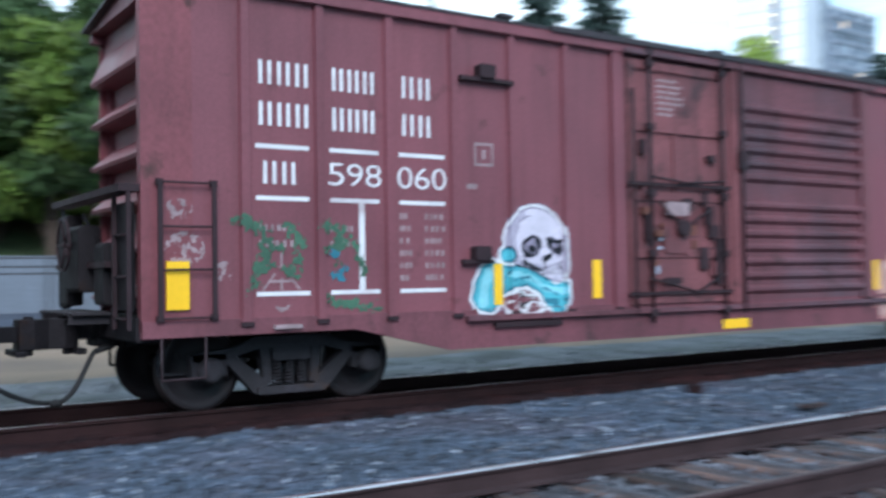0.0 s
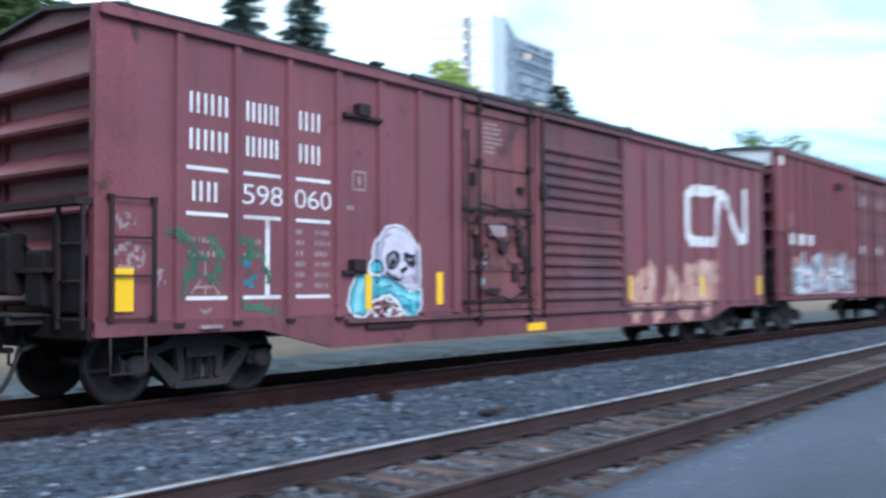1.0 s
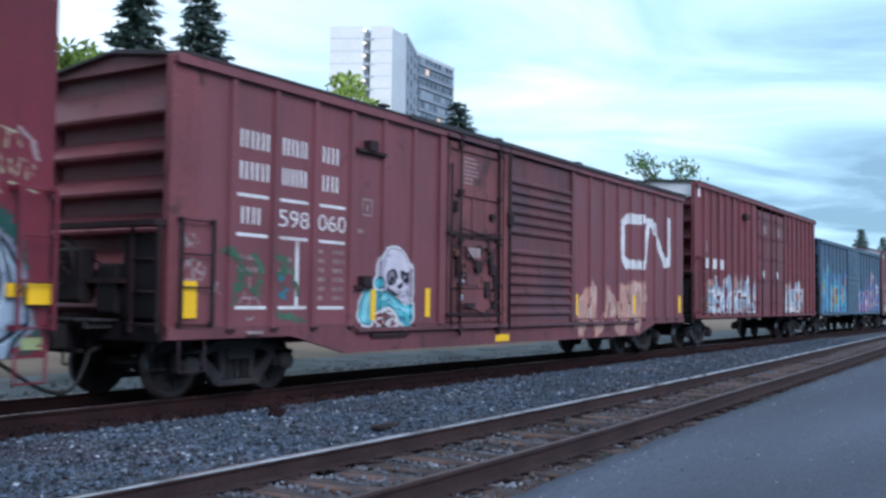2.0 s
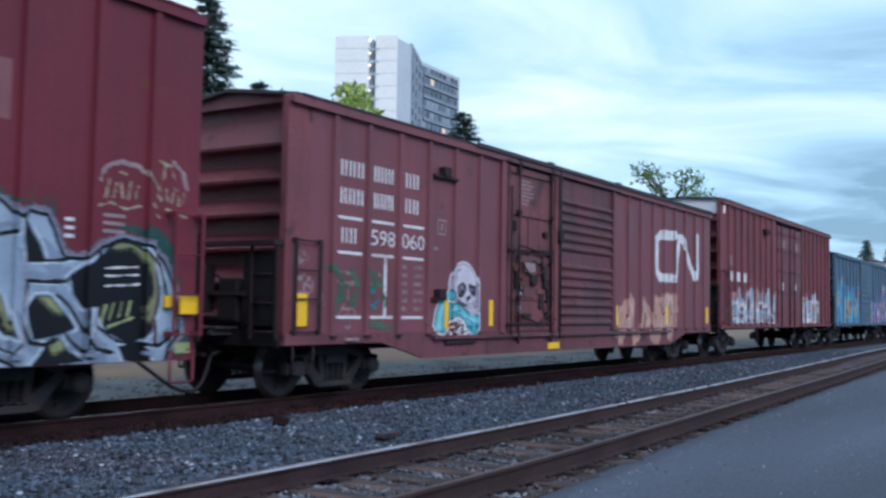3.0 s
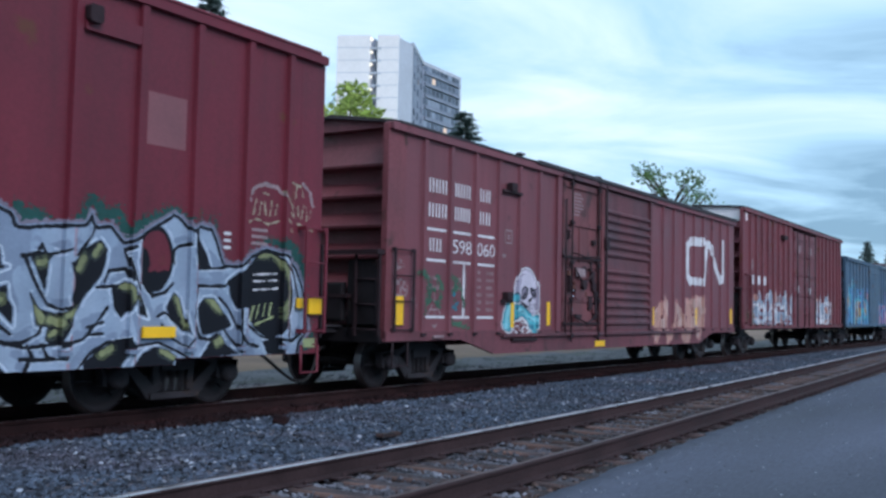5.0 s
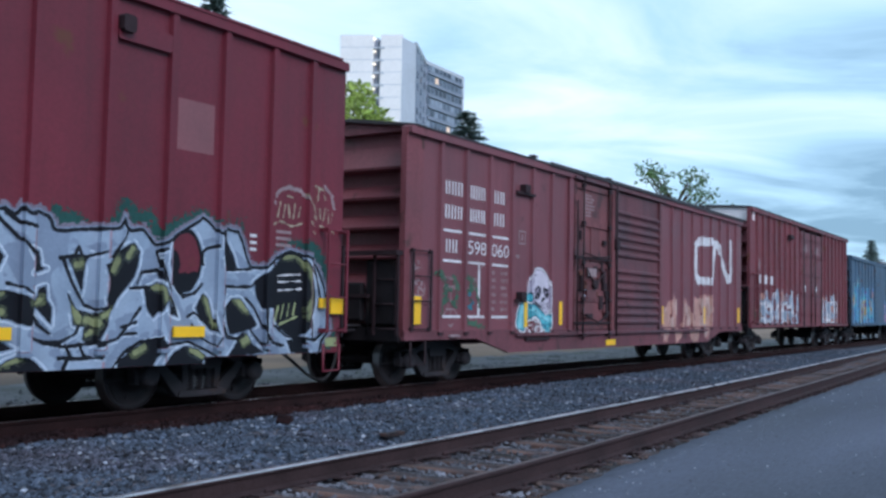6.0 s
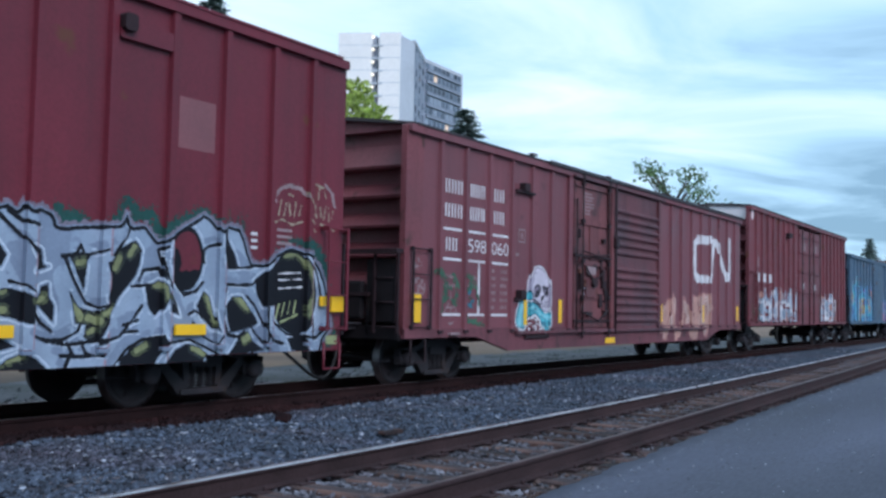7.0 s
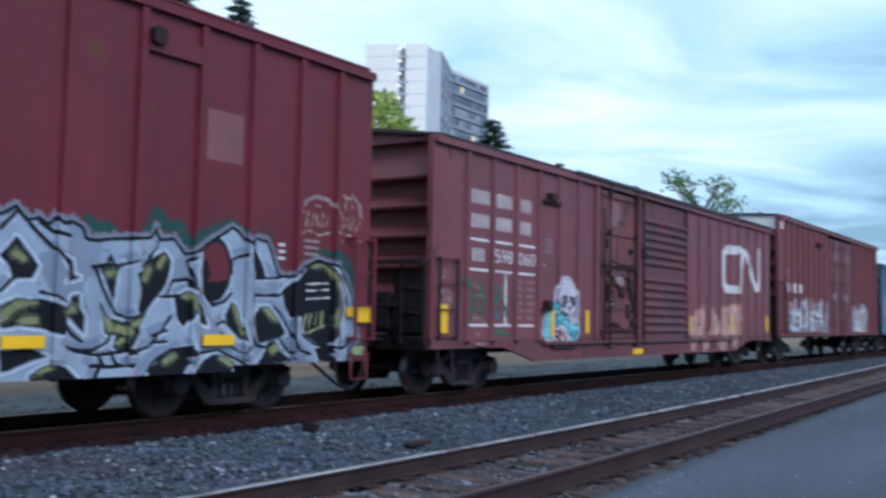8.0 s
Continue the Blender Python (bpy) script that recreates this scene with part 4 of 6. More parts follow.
class Car:
    """A boxcar standing between x0 and x1 of the train's own line, rails at z = 0."""

    def __init__(self, label, x0, x1, eave, sill, mat, stakes, doors, group="freight cars", belly=None, gusset=None, roof=None, end=None, gable=None, stake_w=0.11,
                 bogie_in=1.76, end_full=True, tall_end=6, proud=0.05, reach=(0.55, 0.55), sill_y=1.605, sill_mat=None, rise=0.20):
        self.x0, self.L, self.eave, self.sill, self.mat = x0, x1 - x0, eave, sill, mat
        self.sill_mat, self.rise = sill_mat or mat, rise
        self.reach, self.sill_y, self.gusset = reach, sill_y, gusset or M["iron"]
        self.mid = (x0 + x1) / 2
        self.ob = hub("boxcar", label, "freight car", group)
        self.stakes, self.sw, self.proud = [x - self.mid for x in stakes], stake_w, proud
        self.doors = [(a - self.mid, b - self.mid) for a, b in doors]
        self.belly = belly
        MOVERS.append((self.ob, self.mid))
        self.shell(roof or mat, end or mat, gable or end or mat, end_full, tall_end)
        for s in (-1, 1):
            add_bogie(self.ob, s * (self.L / 2 - bogie_in))
            add_coupler(self.ob, s * self.L / 2, s, self.reach[s > 0], {0.52: 0.47, 1.12: 1.12}.get(self.reach[s > 0], 0.5))

    def depth(self, x):
        """Outer face of the near side at local x."""
        return -1.571 - (self.proud if any(abs(x - k) < self.sw / 2 for k in self.stakes) else 0.0) - 0.003

    def shell(self, roof, end, gable, end_full, ribs):
        L, e, s0, c = self.L, self.eave, self.sill, self.ob
        peak = e + self.rise
        cuts = [-L / 2 + 0.49] + [v for d in self.doors for v in d] + [L / 2 - 0.49]
        for a, b in zip(cuts[::2], cuts[1::2]):
            part("side_wall", Form().box(a, b, -1.571, -1.49, s0 + 0.02, e - 0.05), self.mat, c)
        part("side_wall", Form().box(-L / 2 + 0.49, L / 2 - 0.49, FAR_Y - 0.08, FAR_Y - 0.01, s0 + 0.02, e - 0.05), self.mat, c)
        part("floor", Form().box(-L / 2 + 0.5, L / 2 - 0.5, -1.49, FAR_Y - 0.09, s0 + 0.10, s0 + 0.24).box(-L / 2 + 0.4, L / 2 - 0.4, -0.2, 0.2, s0 - 0.12, s0 + 0.10), M["grease"], c)
        for x in self.stakes:
            w = self.sw / 2
            st = Form()
            st.prism([(x - w, -1.568), (x - w * 0.72, -1.571 - self.proud), (x + w * 0.72, -1.571 - self.proud), (x + w, -1.568)], s0 + 0.12, e - 0.15, axis="z")
            part("stake", st, self.mat, c)
            part("gusset", Form().box(x - w * 1.1, x + w * 1.1, -1.571 - self.proud - 0.02, -1.568, s0 + 0.08, s0 + 0.125), self.gusset, c)
        for y in (-1, 1):
            ys = (-1.655, -1.50) if y < 0 else (FAR_Y - 0.08, FAR_Y + 0.05)
            part("top_chord", Form().box(-L / 2 + 0.02 * (y < 0) + 0.30 * (y > 0), L / 2 - 0.02, *ys, e - 0.16, e - 0.035, c=0.015), self.mat, c)
            if self.belly:
                zb, xa, xb = self.belly
                ring = [(-L / 2, s0), (-xb, s0), (-xa, zb), (xa, zb), (xb, s0), (L / 2, s0), (L / 2, s0 + 0.16), (-L / 2, s0 + 0.16)]
            else:
                ring = [(-L / 2, s0), (L / 2, s0), (L / 2, s0 + 0.13), (-L / 2, s0 + 0.13)]
            part("side_sill", Form().prism(ring, *((-self.sill_y, -1.53) if y < 0 else (FAR_Y - 0.05, FAR_Y + 0.02))), self.sill_mat, c)
        r = Form()
        r.prism([(-1.67, e - 0.035), (RIDGE_Y, peak - 0.035), (FAR_Y + 0.06, e - 0.035), (FAR_Y + 0.06, e), (RIDGE_Y, peak), (-1.67, e)], -L / 2 + 0.20, L / 2 - 0.20, axis="x")
        k = int(L / 1.22)
        for i in range(k + 1):
            x = -L / 2 + 0.3 + i * (L - 0.6) / k
            r.prism([(-1.60, e + 0.006), (RIDGE_Y, peak), (FAR_Y, e + 0.006), (FAR_Y - 0.06, e + 0.045), (RIDGE_Y, peak + 0.04), (-1.50, e + 0.045)], x - 0.03, x + 0.03, axis="x")
        part("roof", r, roof, c)
        for s in (-1, 1):
            add_end(c, L, e, s0 + 0.05, peak, end, gable if s < 0 else end, s, ribs)
            add_end_gear(c, L, s, end_full and s < 0)

    def x(self, v):
        return v - self.mid


# -- the brown boxcar --
brown = Car("oxide-brown steel boxcar with white stencils and a painted side", 12.24, 31.05, 4.365, 0.817, M["brown"],
            [13.27, 14.10, 14.94, 15.80, 16.63, 17.48, 18.30, 23.78, 24.62, 25.45, 26.28, 27.12, 27.95, 28.78, 29.62, 30.40], [(18.42, 23.66)], belly=(0.535, 5.95, 7.15), roof=M["roof_dark"], end=M["brown_end"], stake_w=0.12, reach=(0.52, 0.55), sill_mat=M["brown_sill"])


def plug_door(car, x0, x1):
    """Plug door with its frame, lock rods and cranks."""
    f = Form().box(x0, x1, -1.60, -1.50, 0.92, 4.17, c=0.02)
    d = part("plug_door", f, M["brown_door"], car.ob, "weathered brown plug door with lock rods", bevel=0.006)
    for z in (1.02, 1.62, 2.37, 3.27, 4.08):
        part("door_rail", Form().box(x0 + 0.04, x1 - 0.04, -1.640, -1.601, z - 0.055, z + 0.055, c=0.015), M["brown_door"], d)
    for x in (x0 + 0.08, x1 - 0.08):
        part("door_stile", Form().box(x - 0.06, x + 0.06, -1.632, -1.601, 0.95, 4.14, c=0.012), M["brown_door"], d)
    part("door_stile", Form().box(x0 + 0.86, x0 + 0.94, -1.625, -1.601, 2.44, 3.20), M["brown_door"], d)
    part("kick_plate", Form().box(x0 + 0.40, x0 + 1.5, -1.622, -1.601, 1.1, 1.55, c=0.03), M["brown_door"], d)
    for x, z, w, h in ((0.30, 1.78, 0.10, 0.36), (1.30, 1.40, 0.16, 0.30), (1.45, 2.0, 0.12, 0.26), (0.62, 1.22, 0.30, 0.08), (1.62, 1.2, 0.10, 0.5), (0.22, 2.9, 0.08, 0.2), (1.5, 2.86, 0.14, 0.1)):
        part("fitting", Form().box(x0 + x, x0 + x + w, -1.675, -1.60, z, z + h, c=0.015), M["iron"], d)
    part("lever", Form().path([(x0 + 0.5, -1.69, 2.30), (x0 + 0.95, -1.70, 1.95), (x0 + 1.5, -1.69, 2.22)], 0.016, 6), M["iron"], d)
    part("lever", Form().path([(x0 + 0.3, -1.69, 1.30), (x0 + 1.2, -1.70, 1.10), (x0 + 1.75, -1.69, 1.34)], 0.018, 6), M["iron"], d)
    for x in (x0 + 0.38, x1 - 0.20):
        part("lock_rod", Form().rod((x, -1.68, 0.72), (x, -1.68, 4.30), 0.021, 8), M["iron"], d)
        for z in (0.85, 1.62, 2.40, 3.27, 4.10, 4.25):
            part("rod_guide", Form().box(x - 0.06, x + 0.06, -1.71, -1.60, z - 0.045, z + 0.045, c=0.012), M["iron"], d)
    part("crank", Form().path([(x0 + 0.38, -1.70, 2.62), (x0 + 1.0, -1.72, 2.55), (x1 - 0.2, -1.70, 2.60)], 0.018, 6).rod((x0 + 0.95, -1.62, 1.95), (x0 + 0.95, -1.74, 1.95), 0.11, 14), M["iron"], d)
    for z, h in ((2.50, 0.045), (1.08, 0.04)):
        part("lock_bar", Form().box(x0 - 0.04, x1 - 0.06, -1.69, -1.655, z, z + h, c=0.01), M["iron"], d)
    g = random.Random(17)
    for k in range(22):
        x, z = x0 + g.uniform(0.15, 1.75), g.uniform(1.12, 2.45)
        part("fitting", Form().box(x, x + g.uniform(0.05, 0.22), -1.60 - g.uniform(0.03, 0.075), -1.60, z, z + g.uniform(0.04, 0.2), c=0.01), M[("iron", "brown_door", "rusty")[k % 3]], d)
    part("gear_box", Form().box(x0 + 0.62, x0 + 1.12, -1.66, -1.60, 1.62, 2.02, c=0.05), M["brown_door"], d)
    part("placard", Form().box(x0 + 0.66, x0 + 1.10, -1.664, -1.640, 2.12, 2.30, c=0.01), M["faint"], d, "small pale placard")
    r = random.Random(3)
    for k in range(7):
        w = r.uniform(0.30, 0.64)
        part("stencil_line", Form().box(x0 + 0.58, x0 + 0.58 + w, -1.604, -1.6015, 3.90 - 0.075 * k, 3.93 - 0.075 * k), M["faint"], d)
    for k in range(3):
        x, z = x0 + 0.5 + 0.03 * k, 1.35 + 0.22 * k
        part("worn_spot", Form().box(x, x + 0.05 + 0.03 * k, -1.6265, -1.6245, z, z + 0.14), M["pale_blue"], d)
    return d


def sliding_door(car, x0, x1):
    f = Form()
    z = 1.06
    ring = [(-1.54, 0.96), (-1.61, 0.96)]
    k = 0
    while z < 3.75:
        if abs(z - 2.46) > 0.1:
            ring += [(-1.61, z - 0.02), (-1.665, z + 0.035), (-1.665, z + 0.075), (-1.61, z + 0.12)]
        z += 0.198
    ring += [(-1.61, 4.17), (-1.54, 4.17)]
    f.prism(ring, x0 + 0.06, x1 - 0.06, axis="x")
    d = part("sliding_door", f, M["brown_slide"], car.ob, "ribbed brown sliding door with worn paint")
    for x in (x0 + 0.05, x1 - 0.05):
        part("door_edge", Form().box(x - 0.05, x + 0.05, -1.672, -1.54, 0.94, 4.19, c=0.012), M["brown_slide"], d)
    part("door_lock", Form().box(x0 - 0.06, x0 + 0.10, -1.74, -1.66, 2.78, 3.05, c=0.03).rod((x0 + 0.02, -1.70, 0.8), (x0 + 0.02, -1.70, 4.3), 0.02, 8), M["iron"], d)
    return d


def brown_details():
    c, X = brown, brown.x
    plug_door(c, X(18.47), X(20.46))
    sliding_door(c, X(20.62), X(23.60))
    for z0, z1, yy in ((4.20, 4.26, -1.70), (0.85, 0.91, -1.69)):
        part("door_track", Form().box(X(18.4) if z0 > 2 else X(15.9), X(23.9) if z0 > 2 else X(27.4), yy, -1.55, z0, z1, c=0.01), M["brown_slide"], c.ob, "sooty door track")
    part("door_post", Form().box(X(20.46), X(20.60), -1.66, -1.50, 0.92, 4.19, c=0.02), M["brown_door"], c.ob)
    part("door_post", Form().box(X(18.24), X(18.44), -1.63, -1.50, 0.92, 4.24, c=0.02), M["brown"], c.ob)
    part("door_post", Form().box(X(23.60), X(23.72), -1.64, -1.50, 0.92, 4.19, c=0.02), M["brown_door"], c.ob)
    part("door_rod", Form().path([(X(18.55), -1.68, 3.75), (X(18.55), -1.68, 0.85)], 0.018, 6), M["iron"], c.ob)
    part("roof_edge", Form().box(X(17.2), X(31.0), -1.695, -1.672, 4.315, 4.392, c=0.01), M["roof_dark"], c.ob, "dark tarred roof edge")
    for a in (16.4, 20.1, 23.7, 27.3):
        part("roof_clip", Form().box(X(a), X(a + 0.22), -1.70, -1.60, 4.385, 4.425, c=0.01), M["roof_dark"], c.ob)
    # roof hoist bracket and lower jacking brackets
    for z, a, b, m in ((3.62, 15.86, 16.62, 16.22), (1.52, 15.86, 16.30, 16.12)):
        part("bracket", Form().box(X(a), X(b), -1.66, -1.57, z - 0.02, z + 0.03).box(X(m) - 0.11, X(m) + 0.11, -1.70, -1.57, z + 0.02, z + 0.18, c=0.02), M["iron"], c.ob, "dark steel bracket")
    part("jack_pad", Form().box(X(16.3), X(17.3), -1.66, -1.60, 0.76, 0.82), M["iron"], c.ob)
    part("jack_pad", Form().box(X(13.55), X(13.85), -1.66, -1.60, 0.86, 0.90), M["faint"], c.ob)
    add_ladder(c.ob, X(12.40), X(12.93), -1.60, [1.0, 1.46, 1.87, 2.29], M["iron"], out=0.045)
    part("step", Form().path([(X(12.42), -1.60, 0.82), (X(12.42), -1.60, 0.42), (X(12.85), -1.60, 0.42), (X(12.85), -1.60, 0.82)], 0.016, 6), M["iron"], c.ob)
    for a, b, z0, z1, y in ((12.47, 12.69, 1.08, 1.54, -1.606), (16.34, 16.46, 1.02, 1.50, -1.585), (17.89, 18.03, 1.06, 1.54, -1.577), (20.26, 20.80, 0.58, 0.71, -1.609),
                            (23.86, 24.02, 1.05, 1.52, -1.577), (27.26, 27.44, 1.06, 1.53, -1.577), (30.66, 30.86, 1.08, 1.55, -1.577)):
        add_reflector(c.ob, X(a), X(b), z0, z1, y)
    y = -1.574

    def bars(x0, x1, z0, z1, n):
        """Company letters stand as pairs of plain bars."""
        w = (x1 - x0) / n
        for k in range(n):
            a = x0 + k * w
            for q in (0.10, 0.58):
                part("stencil_bar", Form().box(X(a + q * w), X(a + q * w + 0.042), y - 0.0015, y, z0, z1), M["white"], c.ob)

    for z0, z1 in ((3.33, 3.57), (2.91, 3.15)):
        bars(13.41, 14.02, z0, z1, 3); bars(14.24, 14.80, z0, z1, 3); bars(15.10, 15.53, z0, z1, 2)
    bars(13.45, 13.87, 2.32, 2.55, 2)
    for text, x in (("598", 14.20), ("060", 15.05)):
        for k, ch in enumerate(text):
            digits("numeral", c.ob, ch, X(x + 0.225 * k), 2.332, 0.235, 0.19, y, M["white"], "white stencilled numeral")
    for a, b in ((13.39, 13.98), (14.22, 14.81), (15.07, 15.67)):
        for z in (2.70, 2.175, 1.21):
            part("stencil_rule", Form().box(X(a), X(b), y - 0.0015, y, z - 0.022, z + 0.022), M["white"], c.ob)
    part("stencil_rule", Form().box(X(14.56), X(14.63), y - 0.003, y - 0.0015, 1.22, 2.17), M["white"], c.ob)
    r = random.Random(9)
    for a, b in ((13.42, 13.80), (14.22, 14.52), (15.07, 15.22), (15.40, 15.66)):
        for k in range(6 if a > 15 else 2):
            z = 2.03 - 0.135 * k if a > 15 else 1.88 - 0.16 * k
            u = X(a)
            while u < X(b) - 0.03:
                w = r.uniform(0.025, 0.045)
                part("stencil_mark", Form().box(u, u + w, y - 0.0012, y, z - 0.035, z + 0.03), M["faint"], c.ob)
                u += w + r.uniform(0.015, 0.05)
    # small framed panel on the side
    q = Form().box(X(16.09), X(16.36), y - 0.0012, y, 2.63, 2.66).box(X(16.09), X(16.36), y - 0.0012, y, 2.87, 2.90).box(X(16.09), X(16.115), y - 0.0012, y, 2.66, 2.87).box(X(16.335), X(16.36), y - 0.0012, y, 2.66, 2.87).box(X(16.2), X(16.25), y - 0.0012, y, 2.71, 2.82)
    part("stencil_frame", q, M["faint"], c.ob)
    part("stencil_mark", Form().box(X(15.98), X(16.12), y - 0.0012, y, 2.36, 2.42), M["faint"], c.ob)

    # spray-painted pale dome wrapped in teal folds
    def dome(Xg, Z):
        x = Xg + c.mid
        out = np.full(x.shape, -1)
        wob = 0.03 * (vnoise(x, Z, 0.06, 5) - 0.5)
        n1, n2 = vnoise(x, Z, 0.09, 3), vnoise(x, Z, 0.035, 4)
        head = np.minimum(oval(x, Z, 16.97, 1.755, 0.455, 0.42), area(x, Z, [(16.70, 1.55), (17.42, 1.72), (17.45, 1.47), (17.37, 1.26), (17.15, 1.31), (16.97, 1.39)])) + 0.3 * wob
        sleeve = np.minimum(area(x, Z, [(16.18, 1.47), (16.33, 1.53), (16.57, 1.47), (16.53, 1.23), (16.44, 1.03), (16.27, 0.93), (16.11, 0.96), (16.02, 1.09), (16.07, 1.28)]), oval(x, Z, 16.54, 1.60, 0.10, 0.09)) + 0.4 * wob
        band = area(x, Z, [(16.42, 1.36), (16.61, 1.48), (16.85, 1.45), (17.09, 1.35), (17.27, 1.24), (17.45, 1.28), (17.46, 1.06), (17.38, 0.90), (17.24, 0.88), (17.11, 1.02), (17.03, 1.14), (16.85, 1.23), (16.61, 1.22), (16.5, 1.12)]) + 0.4 * wob
        under = area(x, Z, [(16.46, 1.10), (16.73, 1.19), (16.97, 1.15), (17.10, 0.96), (16.85, 0.91), (16.52, 0.92)]) + wob
        cloth = np.minimum(sleeve, band)
        whole = np.minimum(np.minimum(head, cloth), under)
        out[whole < 0.034] = 3
        out[(whole < 0.050) & (whole >= 0.034) & (n2 > 0.5)] = 1
        out[under < 0] = -1
        out[(under < 0) & ((np.abs(n1 - 0.5) < 0.11) | (n2 > 0.74))] = 3
        out[(under < 0) & (np.abs(n1 - 0.32) < 0.05)] = 2
        out[head < 0] = 0
        out[np.abs(head + 0.008) < 0.012] = 1
        # grey rim on the shaded side and soft hollows
        out[(head < -0.012) & (head > -0.10) & (x < 16.83)] = 4
        out[(head < 0) & (np.abs(head + 0.10) < 0.010) & (x < 16.9)] = 1
        out[(head < 0) & (x > 17.36 + 0.05 * n2) & (Z < 2.0)] = 4
        out[(head < 0) & (Z < 1.50) & (n1 > 0.55)] = 4
        for ex, ez, rx, rz, tilt in ((16.91, 1.70, 0.150, 0.130, -0.15), (17.28, 1.70, 0.110, 0.095, 0.35)):
            o = oval(x, Z + tilt * (x - ex), ex, ez, rx, rz) + 1.4 * wob
            out[o < 0.012] = 1
            out[np.abs(o + 0.02) < 0.022 + 0.02 * (n1 - 0.5)] = 2
            out[(o < -0.05) & (n2 > 0.45)] = 1
            out[oval(x, Z, ex + 0.01, ez - 0.03, rx * 0.40, rz * 0.40) + wob < 0] = 2
        out[stroke(x, Z, [(17.17, 1.79), (17.30, 1.75), (17.40, 1.78)], 0.05) + wob < 0] = 2
        out[stroke(x, Z, [(17.20, 1.60), (17.12, 1.55)], 0.075) + wob < 0] = 2
        out[stroke(x, Z, [(17.06, 1.60), (17.02, 1.52)], 0.03) + wob < 0] = 4
        out[stroke(x, Z, [(16.80, 1.52), (16.94, 1.45), (17.06, 1.42)], 0.05) + wob < 0] = 2
        out[stroke(x, Z, [(17.06, 1.44), (17.22, 1.46), (17.38, 1.52)], 0.016) + 0.5 * wob < 0] = 1
        for k in range(5):
            out[stroke(x, Z, [(17.11 + 0.06 * k, 1.50), (17.12 + 0.06 * k, 1.37)], 0.018) + 0.5 * wob < 0] = 1 if k % 2 else 2
        out[cloth < 0] = 5
        core = np.minimum(stroke(x, Z, [(16.56, 1.37), (16.74, 1.37), (16.93, 1.31), (17.16, 1.18), (17.40, 1.16)], 0.075), stroke(x, Z, [(16.28, 1.40), (16.20, 1.22), (16.18, 1.06)], 0.13)) + wob
        out[(cloth < -0.01) & (core < 0)] = 7
        out[(cloth < 0) & (cloth > -0.03) & (n1 > 0.38) & (core > 0.03)] = 6
        out[(band < 0) & (Z < 1.08) & (n1 > 0.30)] = 6
        out[stroke(x, Z, [(16.50, 1.14), (16.52, 1.34), (16.62, 1.48)], 0.022) < 0] = 6
        out[stroke(x, Z, [(16.60, 1.30), (16.86, 1.34), (17.10, 1.20), (17.30, 1.12)], 0.018) + wob < 0] = 6
        out[(np.abs(cloth) < 0.010) & (head < 0)] = 2
        return out

    dome_inks = [M["bone"], M["bone_dark"], M["black"], M["white"], M["bone_mid"], M["teal"], M["teal_dark"], M["teal_pale"]]
    film("sprayed_dome", c.ob, (X(15.94), X(17.58), 0.82, 0.982), 0.011, dome, dome_inks, lambda x: -1.609, "sprayed pale dome shape wrapped in teal folds")
    film("sprayed_dome", c.ob, (X(15.94), X(17.58), 0.978, 2.27), 0.011, dome, dome_inks, c.depth,
         "sprayed pale dome shape wrapped in teal folds")

    def tag(Xg, Z):
        x = Xg + c.mid
        d = np.minimum.reduce([stroke(x, Z, p, 0.105) for p in ([(13.18, 1.95), (13.45, 1.84), (13.56, 1.66), (13.40, 1.40)], [(13.45, 1.66), (13.82, 1.70)], [(13.72, 1.92), (13.90, 1.68), (13.80, 1.42), (13.55, 1.5)],
                                                               [(14.10, 1.90), (14.32, 1.88), (14.30, 1.55)], [(14.15, 1.66), (14.5, 1.74), (14.6, 1.45)], [(14.2, 1.12), (14.75, 1.03)], [(13.38, 1.45), (13.34, 1.25)])])
        n1 = vnoise(x, Z, 0.06, 21) + 0.6 * vnoise(x, Z, 0.02, 22)
        d = d + 0.10 * (n1 - 0.75)
        out = np.full(x.shape, -1)
        out[(d < 0) & (vnoise(x, Z, 0.03, 23) * 0.6 + vnoise(x, Z, 0.09, 24) * 0.4 > 0.31 + 0.16 * np.clip(1 + d / 0.05, 0, 1))] = 0
        b = np.minimum(oval(x, Z, 14.33, 1.42, 0.12, 0.10), oval(x, Z, 14.27, 1.62, 0.06, 0.06))
        out[(b < 0) & (n1 > 0.88)] = 1
        return out

    spray("green_scrawl", c.ob, (X(13.1), X(14.9), 0.95, 2.05), 0.015, tag, [M["tag_green"], M["teal_dark"]], lambda x: c.depth(x) - 0.004, "green sprayed scrawl")

    def smudge(Xg, Z):
        x = Xg + c.mid
        n1 = vnoise(x, Z, 0.05, 31) * 0.6 + vnoise(x, Z, 0.018, 32) * 0.4
        d = np.minimum.reduce([oval(x, Z, 12.60, 2.04, 0.14, 0.10), oval(x, Z, 12.66, 1.66, 0.2, 0.17), oval(x, Z, 13.05, 1.44, 0.10, 0.10)])
        cone = np.minimum.reduce([stroke(x, Z, p, 0.022) for p in ([(13.46, 1.25), (13.66, 1.50), (13.86, 1.25)], [(13.54, 1.34), (13.79, 1.34)], [(13.66, 1.62), (13.66, 1.25)], [(13.60, 1.08), (13.66, 1.03), (13.74, 1.09)], [(13.62, 1.06), (13.72, 1.06)])])
        return np.where(((d < 0) & (n1 > 0.53)) | ((cone < 0) & (n1 > 0.35)), 0, -1)

    spray("chalk_scrawl", c.ob, (X(12.4), X(13.95), 1.0, 2.2), 0.012, smudge, [M["faint"]], c.depth, "pale chalk scrawl")

    # white mark of a bent band and, below it, tan spray
    def band(Xg, Z):
        x = Xg + c.mid
